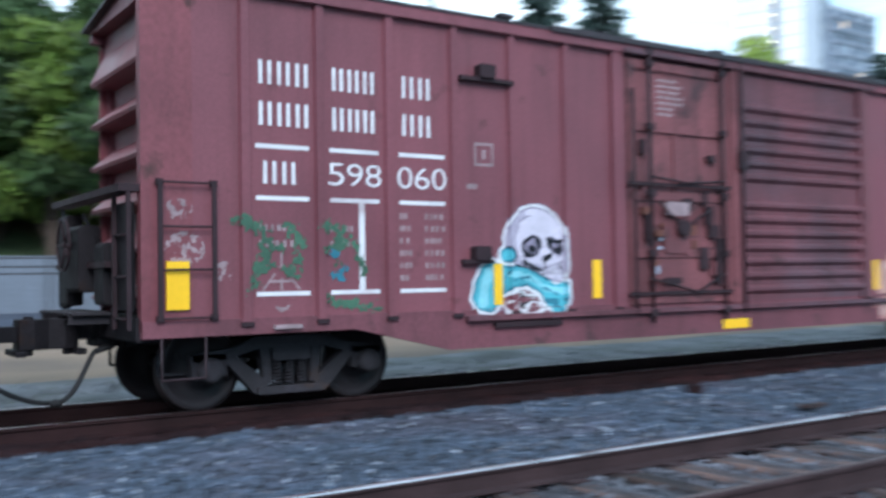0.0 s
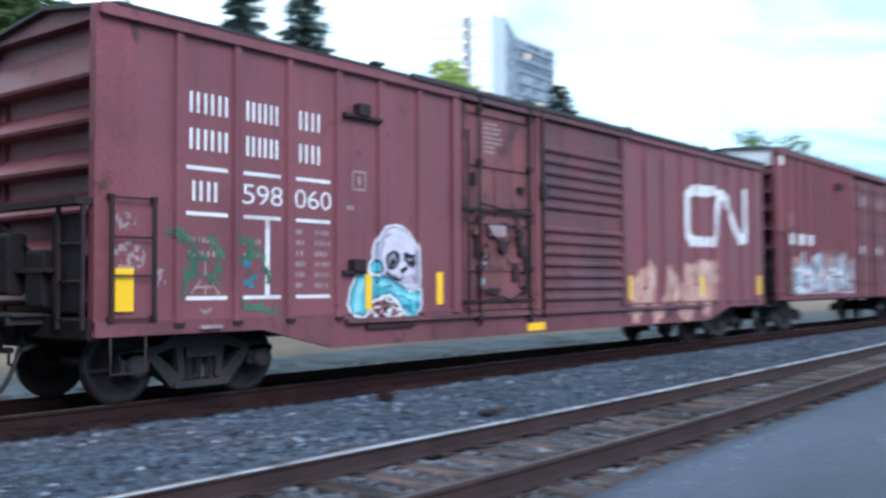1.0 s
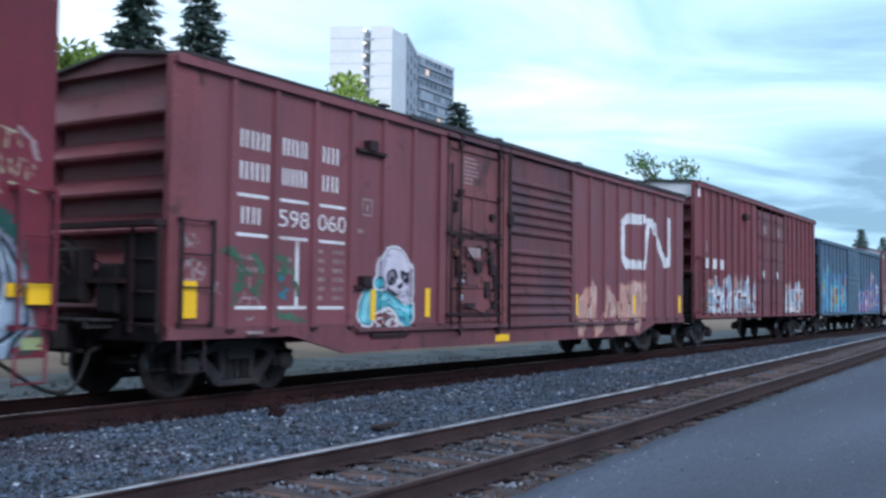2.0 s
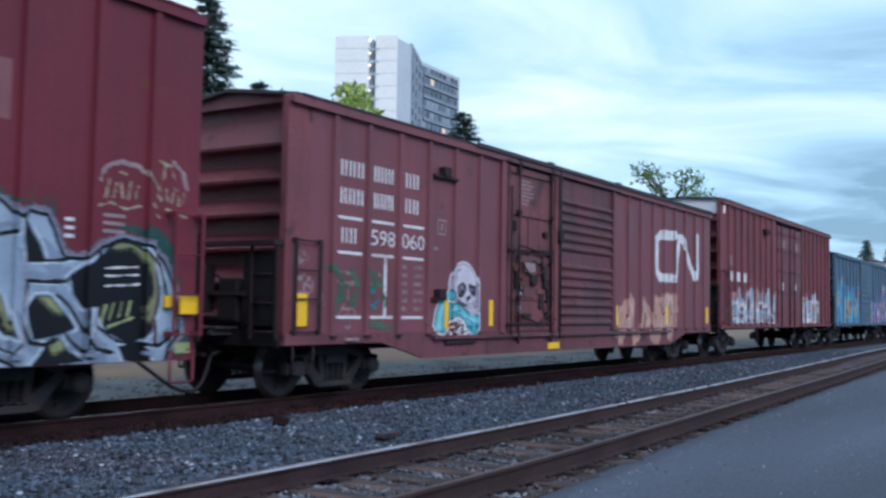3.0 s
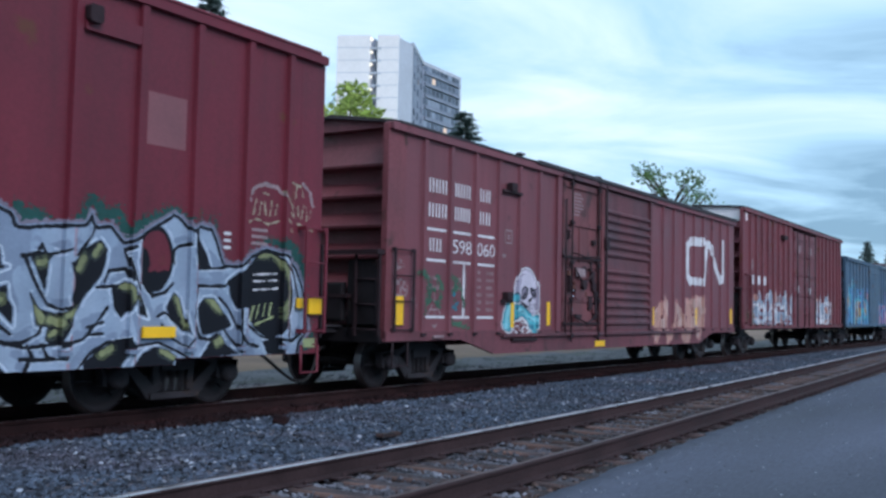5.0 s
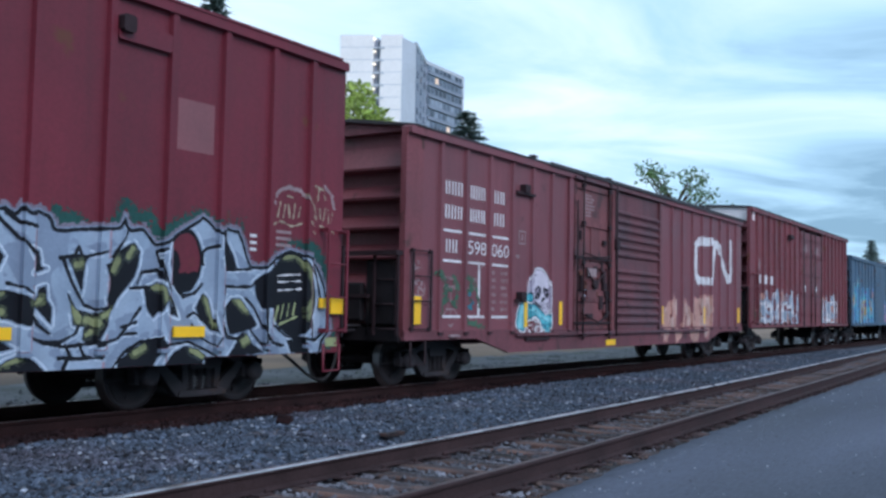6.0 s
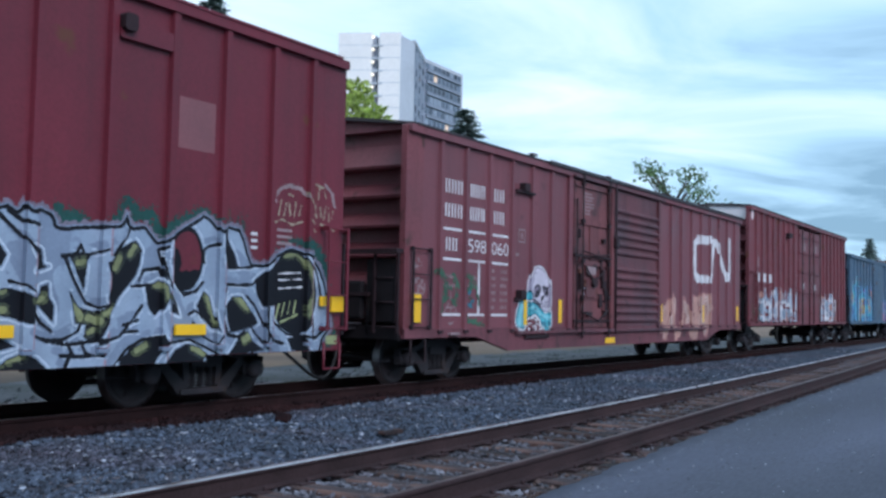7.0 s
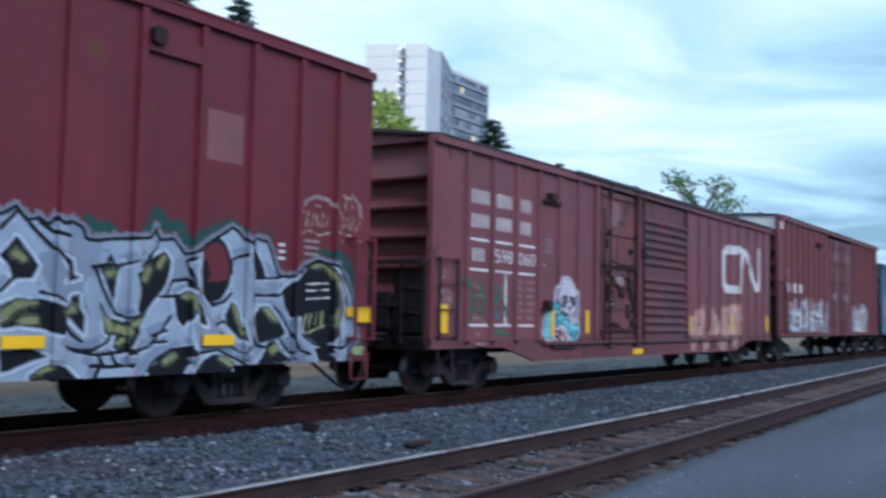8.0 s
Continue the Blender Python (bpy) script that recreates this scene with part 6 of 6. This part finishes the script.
def far_red():
    stakes = [32.85, 33.6, 34.35, 35.1, 35.85, 36.6, 37.35, 38.1, 43.3, 44.0, 44.75, 45.5, 46.25, 47.0, 47.6]
    c = Car("tall faded red boxcar with a white-topped end", 32.10, 48.15, 4.95, 0.92, M["red2"], stakes, [(38.85, 42.75)], gable=M["roof_pale"], roof=M["roof_dark"], rise=0.09, bogie_in=1.9, stake_w=0.10, proud=0.07)
    X = c.x
    for a, b in ((38.9, 40.78), (40.84, 42.7)):
        f = Form().box(X(a), X(b), -1.61, -1.5, 1.05, 4.65, c=0.02)
        d = part("plug_door", f, M["red2"], c.ob, "faded red plug door")
        for z in (1.4, 2.2, 3.0, 3.75, 4.4):
            part("door_rail", Form().box(X(a) + 0.05, X(b) - 0.05, -1.64, -1.608, z - 0.05, z + 0.05), M["red2"], d)
        for x in (X(a) + 0.35, X(b) - 0.35):
            part("lock_rod", Form().rod((x, -1.67, 0.95), (x, -1.67, 4.75), 0.022, 6), M["iron"], d)
        part("stencil_mark", Form().box(X(a) + 0.5, X(a) + 0.75, -1.613, -1.610, 3.85, 4.15).box(X(a) + 0.85, X(a) + 1.1, -1.613, -1.610, 3.85, 4.15), M["faint"], d)
        part("stencil_mark", Form().box(X(a) + 0.65, X(a) + 0.85, -1.613, -1.610, 2.3, 2.55), M["white"], d)
    part("stencil_mark", Form().box(X(33.15), X(33.28), -1.575, -1.572, 2.9, 3.25), M["faint"], c.ob)
    for k, (a, b) in enumerate(((33.0, 33.4), (33.72, 34.2), (34.5, 34.95))):
        part("stencil_bar", Form().box(X(a), X(b), -1.575, -1.572, 2.42, 2.72), M["white"], c.ob)
    patch_film(c, "washed_piece", "washed-out pale sprayed letters", 33.3, 38.7, 1.0, 2.45, [M["tan"], M["faint"], M["pale_blue"], M["white"], M["pale_blue"], M["pale_blue"], M["ochre"]], 81, 0.5)
    patch_film(c, "washed_piece", "washed-out pale sprayed letters", 42.9, 45.9, 1.0, 2.5, [M["pale_blue"], M["white"], M["pale_blue"], M["tan"], M["white"]], 85, 0.42)
    patch_film(c, "ochre_scrawl", "small ochre sprayed scrawl", 32.5, 33.5, 1.0, 1.9, [M["olive"], M["tan"]], 88, 0.3)
    part("bracket", Form().box(X(37.0), X(37.5), -1.72, -1.57, 4.2, 4.35), M["iron"], c.ob)
    add_ladder(c.ob, X(32.2), X(32.7), -1.60, [1.1, 1.5, 1.9, 2.3, 2.7], M["red2"])
    return c


def far_blue():
    c = Car("faded blue boxcar with sprayed letters along its foot", 49.30, 65.2, 4.25, 0.92, M["blue"], [50.2 + 0.85 * k for k in range(6)] + [59.2 + 0.85 * k for k in range(7)], [(55.3, 58.3)], stake_w=0.10)
    f = Form().box(c.x(55.35), c.x(58.25), -1.62, -1.5, 1.05, 4.1, c=0.02)
    d = part("sliding_door", f, M["blue"], c.ob, "ribbed blue sliding door")
    for k in range(10):
        part("door_rib", Form().box(c.x(55.4), c.x(58.2), -1.65, -1.618, 1.2 + 0.28 * k, 1.3 + 0.28 * k), M["blue"], d)
    patch_film(c, "bright_piece", "blue and pink sprayed letters", 49.7, 55.25, 0.98, 3.3, [M["tan"], M["purple"], M["sky_blue"], M["sky_blue"], M["teal"], M["pale_blue"], M["ochre"], M["purple"]], 91, 0.5, gaps=0.10)
    patch_film(c, "bright_piece", "blue and pink sprayed letters", 58.4, 64.6, 0.98, 3.3, [M["ochre"], M["pale_blue"], M["purple"], M["sky_blue"], M["pink"], M["white"], M["sky_blue"]], 95, 0.5, gaps=0.10)


def far_mauve():
    c = Car("faded mauve boxcar far down the line", 66.3, 82.2, 4.6, 0.92, M["mauve"], [67.1 + 0.9 * k for k in range(6)] + [76.5 + 0.9 * k for k in range(6)], [(72.3, 75.3)], stake_w=0.10, gable=M["roof_pale"])
    part("sliding_door", Form().box(c.x(72.35), c.x(75.25), -1.62, -1.5, 1.05, 4.4, c=0.02), M["mauve"], c.ob)
    patch_film(c, "pink_piece", "pink sprayed letters", 67.0, 72.0, 0.98, 2.7, [M["pink"], M["tan"], M["white"]], 101, 0.7)


far_red(); far_blue(); far_mauve()
# ---- beyond the train ----
def polar(az, d, z=0.0):
    return Vector((d * math.cos(radians(az)), d * math.sin(radians(az)), z))


def tower():
    """High residential slab: white end wall with a stair slot, side face greyed for shade, slate window front."""
    t = hub("apartment_tower", "tall white and slate apartment tower behind trees", "building")
    top = 62.7
    A, B, C, E, F = (polar(a, d) for a, d in ((39.21, 221.0), (35.57, 218.6), (34.75, 224.5), (34.15, 241.4), (31.93, 258.0)))
    back = (F - E).normalized() * 4 + Vector((9, 14, 0))

    def slab(name, p, q, thick, z0, z1, mat, lift=0.0):
        u = (q - p).normalized()
        nrm = Vector((-u.y, u.x, 0))
        if nrm.dot(p) < 0:
            nrm = -nrm
        ring = [(p - nrm * lift).xy, (q - nrm * lift).xy, (q + nrm * thick).xy, (p + nrm * thick).xy]
        return part(name, Form().prism([tuple(v) for v in ring], z0, z1, axis="z"), mat, t)

    ab = B - A
    s0, s1 = A + ab * 0.535, A + ab * 0.655
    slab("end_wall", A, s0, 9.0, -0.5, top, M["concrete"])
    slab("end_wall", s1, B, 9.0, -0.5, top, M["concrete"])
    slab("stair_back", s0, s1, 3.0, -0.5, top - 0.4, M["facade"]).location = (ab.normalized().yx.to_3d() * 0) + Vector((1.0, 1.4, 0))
    floors = 22
    h = top / floors
    for k in range(7, floors):
        z = k * h
        slab("stair_landing", s0, s1 + ab * 0.06, 0.5, z - 0.35, z + 0.05, M["concrete_grey"], 0.15)
        slab("joint", A, s0 - ab * 0.01, 0.05, z - 0.06, z + 0.06, M["concrete_grey"], 0.03)
        slab("joint", s1 + ab * 0.07, B, 0.05, z - 0.06, z + 0.06, M["concrete_grey"], 0.03)
        p = s0 + ab * 0.02
        part("stair_lamp", Form().rod((p.x, p.y, z + h - 1.25), (p.x, p.y, z + h - 0.85), 0.30, 8), M["lamp"], t)
    # side face is in shade, put in as greyer concrete
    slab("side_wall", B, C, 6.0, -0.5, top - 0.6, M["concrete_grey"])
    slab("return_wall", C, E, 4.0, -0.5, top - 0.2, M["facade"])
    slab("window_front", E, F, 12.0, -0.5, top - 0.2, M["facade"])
    slab("parapet", E, F, 0.6, top - 0.9, top, M["concrete_grey"], 0.25)
    slab("parapet", C, E, 0.6, top - 0.9, top, M["concrete_grey"], 0.2)
    slab("front_edge", F - (F - E) * 0.05, F, 2.0, -0.5, top - 0.3, M["concrete_grey"], 0.2)
    r = random.Random(12)
    u = (F - E)
    w = u.normalized()
    nrm = Vector((w.y, -w.x, 0))
    if nrm.dot(E) > 0:
        nrm = -nrm
    bays = 9
    pane = Form().box(-0.75, 0.75, -0.05, 0.05, 0, 1.5).mesh("window", [M["pane"]])
    # panes with a made-up faint glow
    glow_pane = Form().box(-0.75, 0.75, -0.05, 0.05, 0, 1.5).mesh("window", [M["warm_pane"]])
    pale = Form().box(-0.75, 0.75, -0.05, 0.05, 0, 1.5).mesh("window", [M["pale_blue"]])
    ang = math.degrees(math.atan2(w.y, w.x))
    for k in range(8, floors):
        for b in range(bays):
            p = E + u * ((b + 0.6) / (bays + 0.4)) + nrm * 0.1
            q = r.random()
            ob = part("window", glow_pane if q < 0.025 else pale if q < 0.34 else pane, None, t)
            ob.matrix_basis = pose(p.x, p.y, k * h + 0.8, 0, 0, ang)
        if k % 1 == 0:
            slab("balcony", E + u * 0.04, F - u * 0.06, 0.1, k * h - 0.25, k * h + 0.45, M["wall"], 0.5)
        for b in range(3):
            p = C + (E - C) * ((b + 0.5) / 3)
            c2 = (E - C).normalized()
            n2 = Vector((c2.y, -c2.x, 0))
            if n2.dot(C) > 0:
                n2 = -n2
            ob = part("window", pane if r.random() < 0.7 else pale, None, t)
            ob.matrix_basis = pose(p.x + n2.x * 0.1, p.y + n2.y * 0.1, k * h + 0.8, 0, 0, math.degrees(math.atan2(c2.y, c2.x)))
    return t


tower()


def leaf_cloud(centres, radii, count, size, seed, drop=0.5):
    """Small bent leaf sprays scattered in uneven clumps."""
    r = np.random.RandomState(seed)
    k = r.choice(len(centres), count, p=np.array(radii) ** 2 / np.sum(np.array(radii) ** 2))
    d = r.randn(count, 3)
    d /= np.linalg.norm(d, axis=1)[:, None]
    rad = np.array(radii)[k] * (0.45 + 0.65 * r.rand(count) ** 0.6)
    P = np.array(centres)[k] + d * rad[:, None] * np.array([1, 1, 0.72])
    a = r.randn(count, 3); a /= np.linalg.norm(a, axis=1)[:, None]
    b = np.cross(a, d + 0.3 * r.randn(count, 3)); b /= np.linalg.norm(b, axis=1)[:, None] + 1e-9
    s = size * (0.6 + 0.8 * r.rand(count))[:, None]
    mid = np.cross(a, b) * s * 0.22
    V = np.stack([P - a * s, P + b * s * 0.5 + mid, P + a * s, P - b * s * 0.5 + mid], 1).reshape(-1, 3)
    F = (np.array([[0, 1, 2], [0, 2, 3]])[None] + 4 * np.arange(count)[:, None, None]).reshape(-1, 3)
    return V.tolist(), F.tolist()


def mesh_of(name, V, F, mat):
    me = bpy.data.meshes.new(name)
    me.from_pydata(V, [], F)
    me.materials.append(mat)
    me.update()
    return me


def broadleaf(label, height, spread, seed, mat, leaves=5200, size=0.22, sparse=False, fall=0.0, fall_way=0.0):
    r = random.Random(seed)
    t = hub("tree", label, "tree")
    f = Form()
    f.rod((0, 0, -0.6), (0.1, 0, height * 0.35), 0.026 * height, 10, r2=0.018 * height)
    f.rod((0.1, 0, height * 0.35), (0, 0.2, height * 0.8), 0.018 * height, 8, r2=0.005 * height)
    cs, rs = [], []
    for k in range(16 if not sparse else 46):
        a, z = r.uniform(0, math.tau), height * r.uniform(0.36, 0.93)
        reach = spread * r.uniform(0.35, 1.0) * math.sin(min(1.0, (1.06 - z / height) * 1.9) * math.pi / 2)
        tip = (reach * math.cos(a), reach * math.sin(a), z + 0.06 * height)
        if fall:     # the crown drops away to one side
            side = (tip[0] * math.sin(radians(fall_way)) - tip[1] * math.cos(radians(fall_way))) / spread
            z *= 1 - fall * 0.5 * (side + 0.65)
            tip = (tip[0], tip[1], z + 0.06 * height)
        f.rod((0.05, 0.05, z - 0.12 * height), tip, 0.008 * height, 6, r2=0.002 * height)
        cs.append(tip); rs.append(spread * r.uniform(0.22, 0.40) * (0.52 if sparse else 1.0))
        if r.random() < 0.7:
            tip2 = (tip[0] * 0.6 + r.uniform(-0.2, 0.2) * spread, tip[1] * 0.6 + r.uniform(-0.2, 0.2) * spread, z + r.uniform(0.02, 0.10) * height)
            cs.append(tip2); rs.append(spread * r.uniform(0.18, 0.32) * (0.46 if sparse else 1.0))
    part("trunk", f, M["bark"], t)
    V, F = leaf_cloud(cs, rs, leaves, size, seed)
    part("crown", mesh_of("crown", V, F, mat), None, t)
    return t


def conifer(label, height, spread, seed):
    r = np.random.RandomState(seed)
    t = hub("tree", label, "tree")
    f = Form().rod((0, 0, -0.6), (0, 0, height), 0.016 * height, 9, r2=0.02)
    V, F = [], []
    tiers = int(height / 0.42)
    for k in range(tiers):
        z = height * (0.14 + 0.86 * k / tiers)
        for q in range(12):
            a = r.rand() * math.tau
            reach = spread * (1.02 - z / height) ** 0.7 * (0.55 + 0.6 * r.rand()) + 0.12
            droop = -0.10 * reach + 0.10 * reach * (z / height)
            tip = np.array([reach * math.cos(a), reach * math.sin(a), z + droop])
            if reach > 0.7 and q < 3:
                f.rod((0, 0, z), tip, 0.035, 4, r2=0.01)
            m = max(6, int(reach * 13))
            for i in range(m):
                u = 0.18 + 0.85 * (i + r.rand()) / m
                p = np.array([0, 0, z]) * (1 - u) + tip * u + r.randn(3) * np.array([0.10, 0.10, 0.06]) * (0.6 + reach * 0.3)
                d = np.array([math.cos(a + r.randn() * 0.7), math.sin(a + r.randn() * 0.7), -0.25 + 0.2 * r.randn()])
                sd = np.array([-d[1], d[0], 0.3 * r.randn()])
                s = 0.20 + 0.16 * r.rand()
                o = len(V)
                V += [tuple(p - d * s), tuple(p + sd * s * 0.32), tuple(p + d * s * 1.3), tuple(p - sd * s * 0.32 + np.array([0, 0, -0.08]))]
                F += [(o, o + 1, o + 2), (o, o + 2, o + 3)]
    part("trunk", f, M["bark"], t)
    part("crown", mesh_of("crown", V, F, M["needle"]), None, t)
    return t


def place(t, az, d, turn=0.0):
    p = polar(az, d)
    t.matrix_basis = pose(p.x, p.y, -0.3, 0, 0, turn)
    return t


# single trees that stand clear above the train
place(conifer("tall dark conifer behind the train", 20.0, 4.0, 2), 49.9, 56)
place(conifer("tall dark conifer behind the train", 20.8, 4.0, 3), 46.5, 60)
place(conifer("slim grey-green conifer near the tower", 16.8, 4.0, 4), 31.6, 74)
place(conifer("dark conifer tip above the train", 14.6, 3.4, 21), 41.2, 60)
place(conifer("dark conifer tip above the train", 15.2, 3.2, 23), 42.2, 61)
place(conifer("dark conifer tip above the train", 15.4, 3.0, 22), 43.5, 60)
place(broadleaf("bright green broadleaf tree behind the train", 11.3, 3.9, 5, M["leaf_bright"], 8500, 0.19), 38.6, 45)
place(broadleaf("sparse young broadleaf tree behind the train", 11.4, 4.6, 6, M["leaf_cool"], 2100, 0.14, sparse=True, fall=0.22, fall_way=19.8), 19.8, 63)
place(broadleaf("bright green broadleaf tree behind the train", 18.2, 5.8, 7, M["leaf"], 10500, 0.24), 55.5, 47)
# wood on the bank
wood_a = place(broadleaf("dense dark broadleaf tree in the wood", 15.5, 5.0, 8, M["leaf_dark"], 9000, 0.28), 62.5, 52)
wood_b = place(broadleaf("dense leafy tree in the wood", 13.0, 4.6, 9, M["leaf"], 7000, 0.26), 71.5, 50)
wood_c = place(conifer("dark conifer in the wood", 21.0, 3.2, 10), 67.0, 58)
for src, az, d, turn in ((wood_a, 68, 50, 80), (wood_a, 74.5, 54, 200), (wood_a, 80.5, 51, 300), (wood_a, 87, 52, 20), (wood_a, 95, 50, 140), (wood_a, 71, 62, 40), (wood_a, 77.5, 64, 100), (wood_a, 84, 63, 250), (wood_b, 77.5, 48.5, 120),
                         (wood_b, 84.5, 50, 30), (wood_b, 65.5, 60, 200), (wood_b, 91, 60, 75), (wood_c, 75.5, 60, 60), (wood_c, 83, 60, 130), (wood_c, 90, 62, 200), (wood_c, 59.5, 70, 45), (wood_a, 60, 66, 310), (wood_a, 102, 54, 10), (wood_a, 73.0, 47.5, 60), (wood_a, 78.8, 56, 160), (wood_a, 69.5, 57, 220), (wood_c, 72.0, 66, 20), (wood_c, 79.0, 66, 90), (wood_a, 82.0, 70, 45)):
    p = polar(az, d)
    copy_thing(src, pose(p.x, p.y, -0.3, 0, 0, turn))
far_a = place(conifer("small far conifer beyond the train", 16.5, 4.0, 14), 9.4, 205)
far_b = place(broadleaf("far low tree beyond the train", 9.0, 4.0, 15, M["leaf_dark"], 2500, 0.4), 7.6, 190)
for src, az, d in ((far_b, 11.0, 200), (far_a, 8.3, 230), (far_b, 12.8, 215), (far_a, 6.6, 215), (far_b, 5.2, 200), (far_b, 3.0, 220), (far_a, 1.8, 240), (far_b, 0.5, 230)):
    p = polar(az, d)
    copy_thing(src, pose(p.x, p.y, -0.3, 0, 0, az * 40))


def bush(label, x, y, w, h, seed, mat):
    t = hub("bush", label, "bush", at=(x, y, -0.1))
    r = random.Random(seed)
    cs = [(r.uniform(-w, w), r.uniform(-0.7, 0.7), h * r.uniform(0.3, 0.75)) for _ in range(9)]
    f = Form()
    for c in cs:
        f.rod((c[0] * 0.4, c[1] * 0.4, -0.1), c, 0.02, 5)
    part("stem", f, M["bark"], t)
    V, F = leaf_cloud(cs, [h * 0.33] * len(cs), 1500, 0.12, seed)
    part("foliage", mesh_of("foliage", V, F, mat), None, t)


for k in range(18):
    bush("low leafy bush on the wooded bank", -8 + 2.2 * k, 49.4 + (k % 3) * 1.3, 1.5, 2.6 + 0.7 * (k % 2), 40 + k, M["leaf"] if k % 3 == 1 else M["leaf_dark"])


def bank():
    xs = span(-70, 120, 4)
    sheet("bank", "dry grassy bank at the foot of the wood", M["bank"], xs, [46.6, 48.0, 50.0, 56.0, 75.0, 120.0], lambda x, y: {46.6: 0.0, 48.0: 2.5, 50.0: 3.4, 56.0: 6.5, 75.0: 9.0, 120.0: 11.0}[y] + rough(x, y, 0.3, 0.3), category="bank")
    w = hub("retaining_wall", "low grey-blue concrete retaining wall", "wall", kind="structure")
    for k in range(24):
        part("wall_panel", Form().box(-60 + 6 * k + 0.02, -54 + 6 * k - 0.02, 45.6, 46.5, -0.5, 2.55 + 0.04 * (k % 2), c=0.03), M["retaining"], w)


bank()


def fence():
    t = hub("rail_fence", "dark metal rail fence beyond the dirt lane", "fence")
    post = Form().box(-0.05, 0.05, -0.05, 0.05, -0.3, 2.25, c=0.01).mesh("post", [M["pole"]])
    for k in range(26):
        part("post", post, None, t, at=(-24 + 2.6 * k, 33.2, 0))
    for z in (2.18, 1.90, 1.68):
        part("rail", Form().box(-25, 42, 33.17, 33.23, z - 0.035, z + 0.035), M["pole"], t)
    return t


fence()


def grass_tufts(name, label, count, x0, x1, y0, y1, seed, h=0.13):
    r = np.random.RandomState(seed)
    cx, cy = x0 + (x1 - x0) * r.rand(60), y0 + (y1 - y0) * r.rand(60)
    k = r.randint(0, 60, count)
    x, y = cx[k] + r.randn(count) * 0.6, cy[k] + r.randn(count) * 0.25
    a = r.rand(count) * math.tau
    hh = h * (0.5 + r.rand(count))
    lean = r.randn(count, 2) * 0.05
    z = np.full(count, -0.2)
    V = np.stack([np.stack([x - 0.012 * np.cos(a), y - 0.012 * np.sin(a), z], 1), np.stack([x + 0.012 * np.cos(a), y + 0.012 * np.sin(a), z], 1), np.stack([x + lean[:, 0], y + lean[:, 1], z + hh], 1)], 1).reshape(-1, 3)
    F = np.arange(count * 3).reshape(-1, 3)
    return tagged(new(name, mesh_of(name, V.tolist(), F.tolist(), M["grass"])), label, "grass", kind="stuff")


grass_tufts("verge_grass", "thin green weeds in the gravel strip", 700, -14, 45, 12.8, 16.6, 3, 0.08)


# rubbish that lies on the ballast
def ballast_litter():
    p = Form().box(-0.27, 0.27, -0.04, 0.04, -0.02, 0.02, c=0.008)
    o = tagged(part("timber_scrap", p, M["tie"]), "short brown scrap of timber on the ballast", "scrap")
    o.matrix_basis = pose(9.10, 6.52, -0.07, 4, 3, 12)
    p = Form().box(-0.11, 0.11, -0.08, 0.08, -0.04, 0.09, c=0.03)
    o = tagged(part("dark_rock", p, M["dark_ballast"]), "dark lump of rock on the ballast edge", "rock")
    o.matrix_basis = pose(9.28, 8.30, -0.09, 10, 8, 30)


ballast_litter()


def motions():
    for ob, mid in MOVERS:
        walk(ob, [(t, pose(mid + rolled(t), TRAIN_Y, 0)) for t in ROWS])
    for w, x in SPINNERS:
        walk(w, [(t, pose(x, 0, WHEEL_R, 0, math.degrees(rolled(t) / WHEEL_R), 0)) for t in ROWS])


motions()
